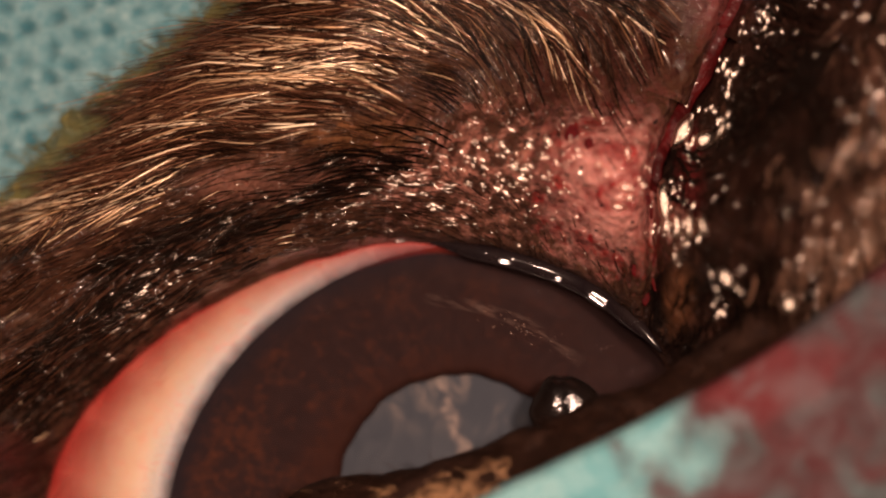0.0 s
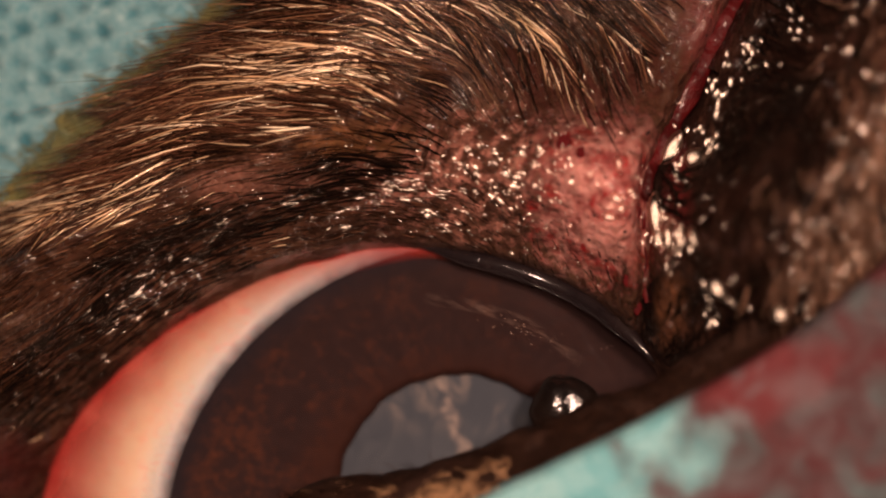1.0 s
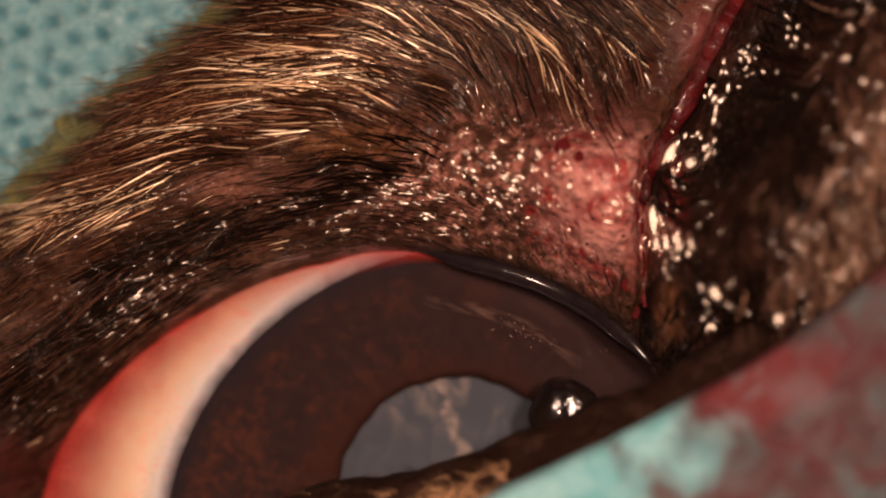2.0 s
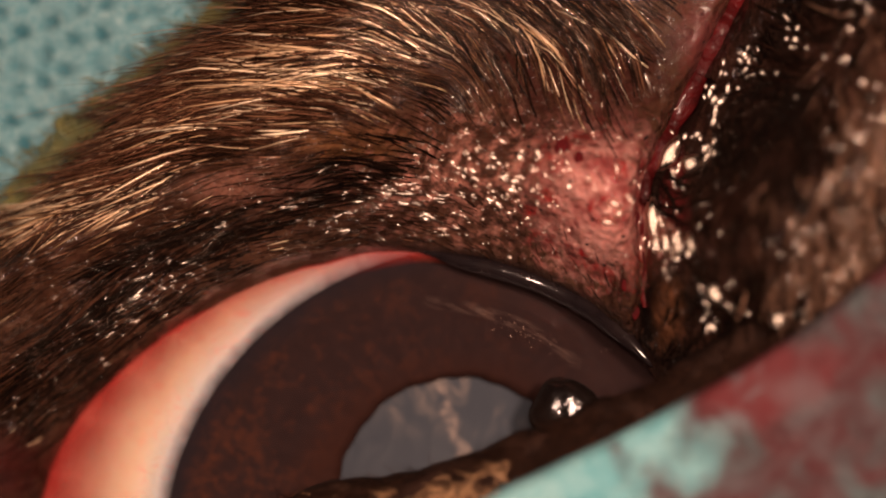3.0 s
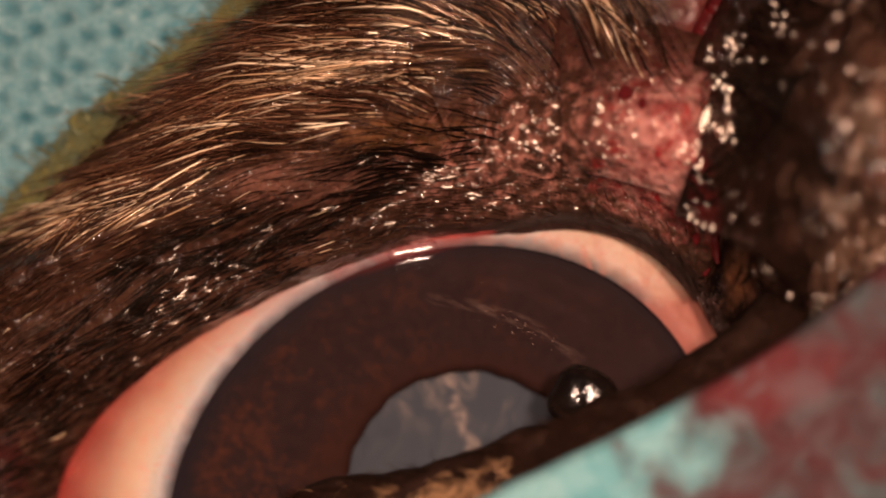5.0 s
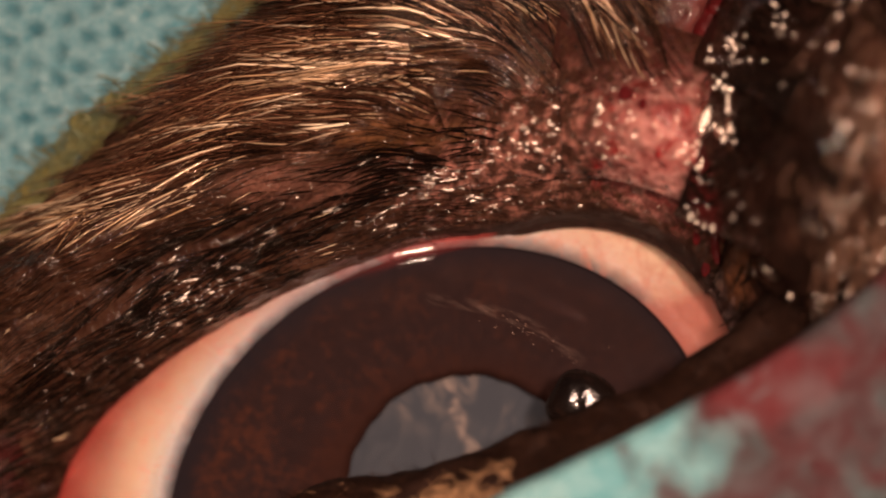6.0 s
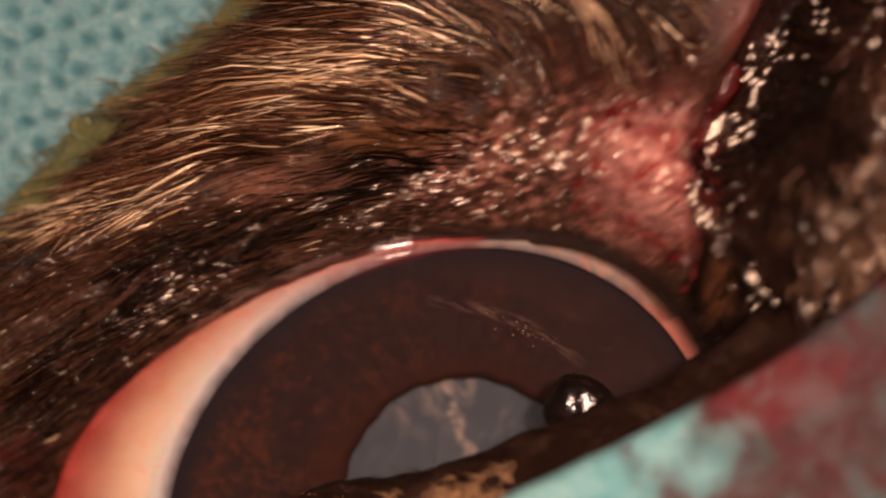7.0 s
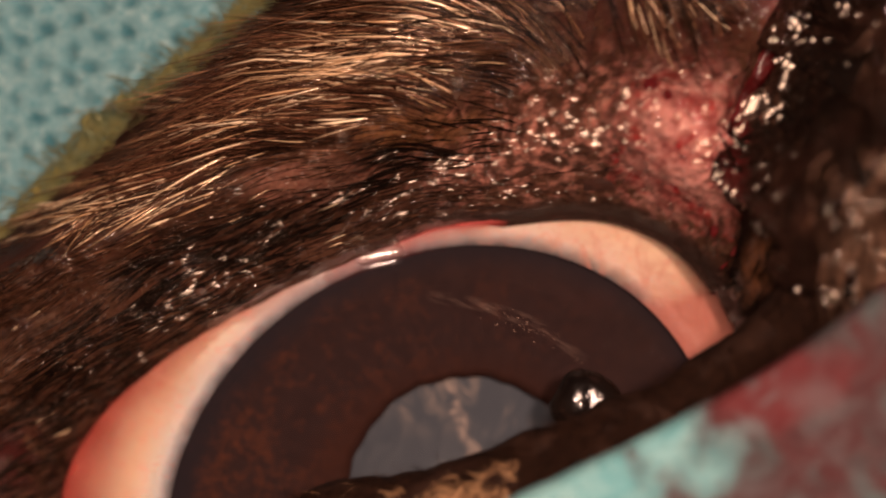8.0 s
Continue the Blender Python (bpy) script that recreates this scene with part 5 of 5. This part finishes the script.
def tear_meniscus():
    """Bead of tears shaped to glint brightly on the black lid edge, sunk out of sight at other times."""
    out = []
    for a0, a1, thick, times in ((57.5, 64.0, 0.19, ((0.0, 1), (0.2, 1), (0.4, 0), (5.6, 0), (5.8, 1), (5.92, 1), (6.0, 0), (6.65, 0), (6.78, 1), (6.9, 1), (7.0, 0), (8.0, 0))), (69.5, 71.5, 0.11, ((0.0, 1), (0.2, 1), (0.4, 0), (8.0, 0))), (81.0, 84.5, 0.10, ((0.0, 1), (0.15, 1), (0.35, 0), (8.0, 0))),
                                 (51.0, 61.5, 0.16, ((0.0, 0), (7.1, 0), (7.3, 1), (7.7, 1), (7.85, 0), (8.0, 0)))):
        a = np.linspace(a0, a1, 40)
        x, y = plan(a, margin(a) - 0.14)
        z = globe_height(x, y) + 0.34 + 1.1 * smooth_step(a, 70, 42) + 0.25
        # the bead is levelled and tilted so that it mirrors the outer lamp
        slope = facing(float(x[20]), float(y[20]))
        z = 0.5 * (z.max() + z[20]) - slope[0] * (x - x[20]) - slope[1] * (y - y[20])
        q = np.linspace(0, 1, 40)
        v, f = tube(np.stack([x, y, z], -1), thick * np.clip(np.minimum(q, 1 - q) / 0.2, 0.05, 1) ** 0.5 * (1 + 0.2 * wave(x, y, 6.0, 3)), 16)
        v[:, 2] = np.repeat(z, 16) + (v[:, 2] - np.repeat(z, 16)) * 0.16
        ob = part("tear_meniscus", v, f, TEAR, dog, "bright bead of tears on the lid edge")
        ob.visible_shadow = False
        out.append((ob, float(x[20]), float(y[20]), times))
    return out


MENISCUS = tear_meniscus()


def wound():
    """The cut beside the swelling: a wet red gap in rigid lengths that widens upwards, and drops of blood."""
    for d0 in (0.9, 2.2, 3.6, 5.2, 6.8, 8.4, 10.0):
        d = np.linspace(d0, d0 + 2.4, 22)
        a = wound_angle(d)
        x, y = plan(a, margin(a) + d)
        x = x + 0.07 * wave(x, y, 3.0, 4)
        z = skin_height(x, y) - 0.04
        ends = np.clip(np.minimum(d - d0, d0 + 2.4 - d) / 0.25, 0.15, 1) ** 0.5
        v, f = tube(np.stack([x, y, z], -1), (0.13 + 0.26 * smooth_step(d, 2.0, 6.5)) * (0.9 + 0.3 * wave(x, y, 3.3, 6)) * ends, 14)
        v[:, 2] = np.repeat(z, 14) + (v[:, 2] - np.repeat(z, 14)) * 0.6 + 0.05 * wave(v[:, 0], v[:, 1], 6.0, 4)
        ob = part("wound", v, f, BLOOD, dog, "wet red surgical cut")
        dragged(ob, float(x[11]), float(y[11]), along=wound_angle(d0 + 1.2), lead=LEAD if d0 > 3 else LID_LEAD)
    b = bmesh.new()
    bmesh.ops.create_icosphere(b, subdivisions=3, radius=1.0)
    ball = np.array([q.co[:] for q in b.verts])
    faces = [tuple(q.index for q in face.verts) for face in b.faces]
    b.free()
    for x, y, size in ((5.05, -1.0, 0.12), (5.35, -1.75, 0.14), (3.3, 2.75, 0.2), (3.75, 2.5, 0.13), (5.35, 0.9, 0.12)):
        v = ball * (size * 0.95, size * 1.5, size * 0.14) * (1 + 0.18 * wave(ball[:, 0], ball[:, 1], 3.0, x)[:, None])
        ob = part("blood_drop", v + (x, y, float(skin_height(np.array([x]), np.array([y]))[0]) + 0.05), faces, FRESH, dog, "drop of fresh blood")
        dragged(ob, x, y, lead=LID_LEAD)


wound()


def corner_of_lids():
    """Red moist lining in the inner corner of the lids, thinning out over the dark skin."""
    c = (-13.0, -5.9)
    u, v = np.meshgrid(np.linspace(-1, 1, 24), np.linspace(-1, 1, 16))
    x, y = c[0] + 2.1 * u - 0.25 * v, c[1] - 0.35 + 0.4 * u + 1.3 * v
    z = np.maximum(skin_height(x, y), globe_height(x, y)) + 0.12
    ob = part("caruncle", np.stack([x, y, z], -1).reshape(-1, 3), grid_faces(*x.shape), MUCOSA, dog, "red moist flesh in the inner corner of the eye",
              values=np.clip(1 - np.hypot(u, v), 0, 1).ravel())
    dragged(ob, *c, turn=False, share=0.6)


corner_of_lids()


def lower_lid():
    """Rolled lower lid with short brown fur, over the lower part of the eye."""
    path = curve_through([(*(-5.66, -8.31), 2.2), (*(-2.94, -7.20), 3.2), (*(0.26, -6.74), 4.0), (*(2.80, -5.79), 4.3), (*(5.02, -4.78), 4.4), (*(7.08, -3.51), 4.4),
                          (*(9.14, -2.12), 4.6), (*(11.36, -0.30), 4.6)], 90)
    rad = np.interp(np.linspace(0, 1, 90), (0, 0.15, 0.4, 0.55, 0.65, 0.78, 1), (0.5, 0.75, 1.0, 0.9, 0.62, 0.7, 1.3))
    v, f = tube(path, rad, 22)
    v[:, 2] += 0.16 * wave(v[:, 0], v[:, 1], 2.6, 2) + 0.07 * wave(v[:, 0], v[:, 1], 7, 3)
    v[:, 1] += 0.12 * wave(v[:, 0], v[:, 1], 1.7, 6) + 0.05 * wave(v[:, 0], v[:, 1], 5, 2)
    lid = part("lower_lid", v, f, LOWER_HIDE, dog, "dark furry rolled lower lid")
    k = rng.integers(3, 86, 7000)
    off = rng.uniform(-0.85, 0.85, 7000)
    way = np.gradient(path, axis=0)
    side = np.stack([-way[:, 1], way[:, 0]], -1)
    side /= np.linalg.norm(side, axis=1)[:, None]
    x, y = path[k, 0] + side[k, 0] * off * rad[k], path[k, 1] + side[k, 1] * off * rad[k]

    def top(px, py):
        q = np.argmin((path[:, 0, None] - px) ** 2 + (path[:, 1, None] - py) ** 2, axis=0)
        w = np.clip(np.hypot(path[q, 0] - px, path[q, 1] - py) / rad[q], 0, 1)
        return path[q, 2] + rad[q] * np.sqrt(1 - w * w) + 0.02

    pale = rng.uniform(0, 1, 7000) < np.where((off < 0.35) & (x > -1.4) & (x < 1.9), 0.8, np.where((off < 0.1) & (x < 0), 0.04, np.where(x > 1.9, 0.0, 0.02)))
    for name, sel, mat in (("fur", ~pale, DULL_HAIR), ("guard_hairs", pale, GOLD_HAIR)):
        m = int(sel.sum())
        hv, hf, along = hair_mesh(rng, x[sel], y[sel], rng.uniform(0.35, 0.8, m), rng.uniform(0.008, 0.015, m), rng.uniform(0.02, 0.12, m) + (0.15 if name == "guard_hairs" else 0.0), 0.45, top, 6)
        tagged(part(name, hv, hf, mat, lid, values=along), kind="stuff")
    return lid


lower_eyelid = lower_lid()


# ---- drapes ----
def edge_line(y):
    """Where the upper drape ends, by height in the field."""
    line = np.array([(-15.11, -1.90), (-13.19, 0.34), (-11.91, 1.70), (-10.87, 3.06), (-9.67, 4.10), (-8.47, 4.90), (-7.43, 5.86), (-6.14, 6.98), (-4.22, 8.50)])
    return np.interp(y, line[:, 1], line[:, 0])


def upper_drape():
    gx, gy = np.meshgrid(np.concatenate([[-520, -300, -160, -90, -50, -34, -26, -21], np.linspace(0, 1, 150) * 20 - 18]),
                         np.concatenate([[-120, -60, -30, -18, -10, -5], np.linspace(-3, 10.5, 140), [12, 16, 24, 40, 80, 160, 250]]))
    s = np.clip((gx + 18) / 20, 0, 1)
    limit = np.where(gy < 11, edge_line(np.clip(gy, -3, 9)), edge_line(9.0) + 0.6 * (gy - 9)) + 0.4
    x = np.where(gx >= -18, -18 + s * (limit + 18), gx)
    y = gy
    # embossed oval pits in staggered rows
    u, v = (x * 0.94 + y * 0.34) / 0.88, (-x * 0.34 + y * 0.94) / 0.80
    row = np.floor(v)
    col = np.floor(u + 0.5 * (row % 2))

    def chance(k):
        return np.modf(np.abs(np.sin(col * 12.9898 + row * 78.233 + k * 37.719) * 43758.5453))[0]

    pu = (u + 0.5 * (row % 2)) % 1 - 0.5 + 0.34 * (chance(1) - 0.5) + 0.05 * wave(x, y, 4.0, 3)
    pv = v % 1 - 0.5 + 0.34 * (chance(2) - 0.5) + 0.05 * wave(x, y, 4.6, 6)
    tilt = chance(3) * 1.2 - 0.2
    qu, qv = pu * np.cos(tilt) + pv * np.sin(tilt), pv * np.cos(tilt) - pu * np.sin(tilt)
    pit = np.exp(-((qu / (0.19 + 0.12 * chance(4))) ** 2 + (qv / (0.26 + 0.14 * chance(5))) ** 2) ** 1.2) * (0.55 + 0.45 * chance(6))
    z = -1.7 - 0.25 * pit + 0.09 * wave(x, y, 1.4, 2) + 0.04 * wave(x, y, 4.1, 5) - 0.10 * np.maximum(0, -x - 9)
    z = np.maximum(z - 0.02 * np.maximum(0, np.hypot(x, y) - 18) ** 1.6, -42)
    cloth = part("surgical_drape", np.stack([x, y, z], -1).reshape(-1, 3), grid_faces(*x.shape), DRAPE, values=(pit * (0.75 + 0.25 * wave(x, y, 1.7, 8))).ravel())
    tagged(cloth, "teal embossed non-woven surgical drape tucked against the brow", "surgical drape")
    # frayed thread along the edge: two loops and many loose fibres
    t = np.linspace(-2, 9.2, 420)
    e = edge_line(t)
    for c, size in (((-10.75, 3.50), 0.30), ((-9.83, 4.08), 0.26), ((-8.35, 5.17), 0.2)):
        q = np.linspace(0, 2 * np.pi, 40)
        ring = np.stack([c[0] + size * np.cos(q) * 0.8, c[1] + size * np.sin(q), -1.35 + 0.1 * np.sin(2 * q)], -1)
        hv, hf = tube(ring, 0.075 + 0.02 * np.sin(3 * q), 7)
        part("thread_loop", hv, hf, HEM, cloth, "yellow-green loop of thread")
    v, f = [], []
    for k in range(1500):
        y0 = rng.uniform(-2, 9)
        x0 = float(edge_line(y0)) + rng.normal(0.05, 0.26)
        a = rng.uniform(0, 2 * np.pi) if rng.uniform() < 0.4 else rng.normal(0.75, 0.5)
        q = np.linspace(0, 1, 5)
        size = rng.uniform(0.2, 0.8)
        p = np.stack([x0 + size * q * np.cos(a + q * rng.normal(0, 1.2)), y0 + size * q * np.sin(a + q), -1.55 + rng.uniform(0, 0.25) + 0.1 * np.sin(q * 3)], -1)
        hv, hf = tube(p, rng.uniform(0.015, 0.04) * (1 - 0.6 * q), 4)
        f.append(hf + 20 * k)
        v.append(hv)
    tagged(part("frayed_fringe", np.vstack(v), np.vstack(f), HEM, cloth, "frayed yellow-green fibres"), kind="stuff")
    path = np.stack([e + 0.2 + 0.1 * np.sin(t * 5) + 0.13 * wave(t, t, 2.3, 5), t, -1.55 + 0.08 * wave(t, t, 3.7, 2)], -1)
    hv, hf = tube(path, 0.065 + 0.03 * wave(t, t, 7.0, 1), 7)
    part("hem_cord", hv, hf, HEM, cloth, "yellow-green stained edge cord")
    dragged(cloth, *(-11.91, 1.78), turn=False)


upper_drape()


def lower_drape():
    """Stained drape over the cheek below the eye, its edge rolled under."""
    line = curve_through([(-3.38, -9.20), (-1.27, -8.07), (1.45, -6.63), (3.26, -5.79), (4.93, -4.97), (6.74, -4.03), (8.25, -3.19), (9.46, -2.40),
                          (10.82, -1.37), (12.33, -0.17), (14.75, 1.53), (18.07, 3.64)], 150) + (0.11, -0.22)
    s = np.concatenate([[-0.35, -0.28, -0.15], np.linspace(0, 11, 90), [13, 16, 22, 34, 60, 120, 220, 320]])
    way = np.array((0.45, -0.89))
    x = line[None, :, 0] + s[:, None] * way[0] + 0.05 * wave(line[None, :, 0], line[None, :, 1], 3.0, 2)
    y = line[None, :, 1] + s[:, None] * way[1]
    roll = np.where(s < 0, 0.25 - np.abs(s + 0.15) * 1.2, 0.25)
    z = 7.7 + roll[:, None] - np.where(s[:, None] <= -0.34, 0.35, 0) + 0.22 * wave(x, y, 0.8, 4) + 0.06 * wave(x, y, 2.6, 1) + 0.06 * np.minimum(s[:, None], 6)
    z = np.maximum(z - 0.02 * np.maximum(0, np.hypot(x, y) - 20) ** 1.6, -40)
    cloth = part("surgical_drape", np.stack([x, y, z], -1).reshape(-1, 3), grid_faces(*x.shape), DRAPE_STAINED)
    tagged(cloth, "pale teal surgical drape with pink and red blood stains", "surgical drape")
    edge = np.stack([line[:, 0] - 0.1 * way[0], line[:, 1] - 0.1 * way[1], np.interp(np.arange(150), np.arange(150), z[3] - 0.06)], -1)
    v, f = tube(edge, 0.09 + 0.02 * wave(line[:, 0], line[:, 1], 4.0, 3), 10)
    part("folded_edge", v, f, DRAPE_STAINED, cloth, "thick folded edge of the drape")
    return cloth


stained_drape = lower_drape()

# ---- the forceps that pass over the field ----
FORCEPS_WAY = [(0.0, *(13.53, 28.68)), (3.3, *(12.65, 13.90)), (3.5, *(9.69, 7.11)), (3.6, *(8.47, 5.48)), (3.7, *(6.55, 4.15)), (3.8, *(5.14, 1.94)),
               (3.9, *(4.71, 1.34)), (4.0, *(2.78, 3.44)), (4.1, *(1.71, 6.81)), (4.3, *(1.12, 15.38)), (8.0, *(1.12, 28.68))]
# half the gap between the tips
FORCEPS_GRIP = [(0.0, 2.6), (3.6, 2.63), (3.7, 2.75), (3.8, 2.7), (3.9, 2.2), (4.0, 1.18), (4.1, 1.0), (8.0, 2.0)]
JOINT = 110.0


def forceps_arm(sign, material, label):
    """One springy steel arm, its origin at the joint and its tip 110 mm before it."""
    n = 70
    y = JOINT * np.linspace(0, 1, n) ** 1.6
    x = sign * (2.0 * (1 - y / JOINT) + 1.2 * np.sin(np.pi * y / JOINT))
    wide = np.interp(y, (0, 0.12, 0.4, 1.2, 8, 60, 110), (0.22, 0.46, 0.6, 0.66, 0.76, 2.4, 3.0))
    v, f = tube(np.stack([x, y - JOINT + (0.25 if sign > 0 else -0.15), 0.05 * y], -1), wide, 16)
    rise = np.repeat(0.05 * y, 16)
    v[:, 2] = rise + (v[:, 2] - rise) * 0.62
    caps = [tuple(range(15, -1, -1)), tuple(range((n - 1) * 16, n * 16))]
    return part("arm", v, f.tolist() + caps, material, forceps, label)


forceps = tagged(new("forceps"), "slim steel surgical forceps passing over the eye", "forceps")
BLOODY = Nodes("steel_with_blood")
_p = BLOODY.mm()
BLOODY.set(colour=BLOODY.mix(BLOODY.span(BLOODY.far(_p, -1.7, 2.4 - JOINT, 0.35, 0.75), 1.0, 0.4), (0.13, 0.075, 0.05), (0.26, 0.02, 0.02)), rough=0.6, metal=0.2)
forceps_arm_one = forceps_arm(-1, BLOODY.mat, "dull steel arm with a smear of blood")
forceps_arm_two = forceps_arm(1, STEEL, "bright steel arm")

motions()
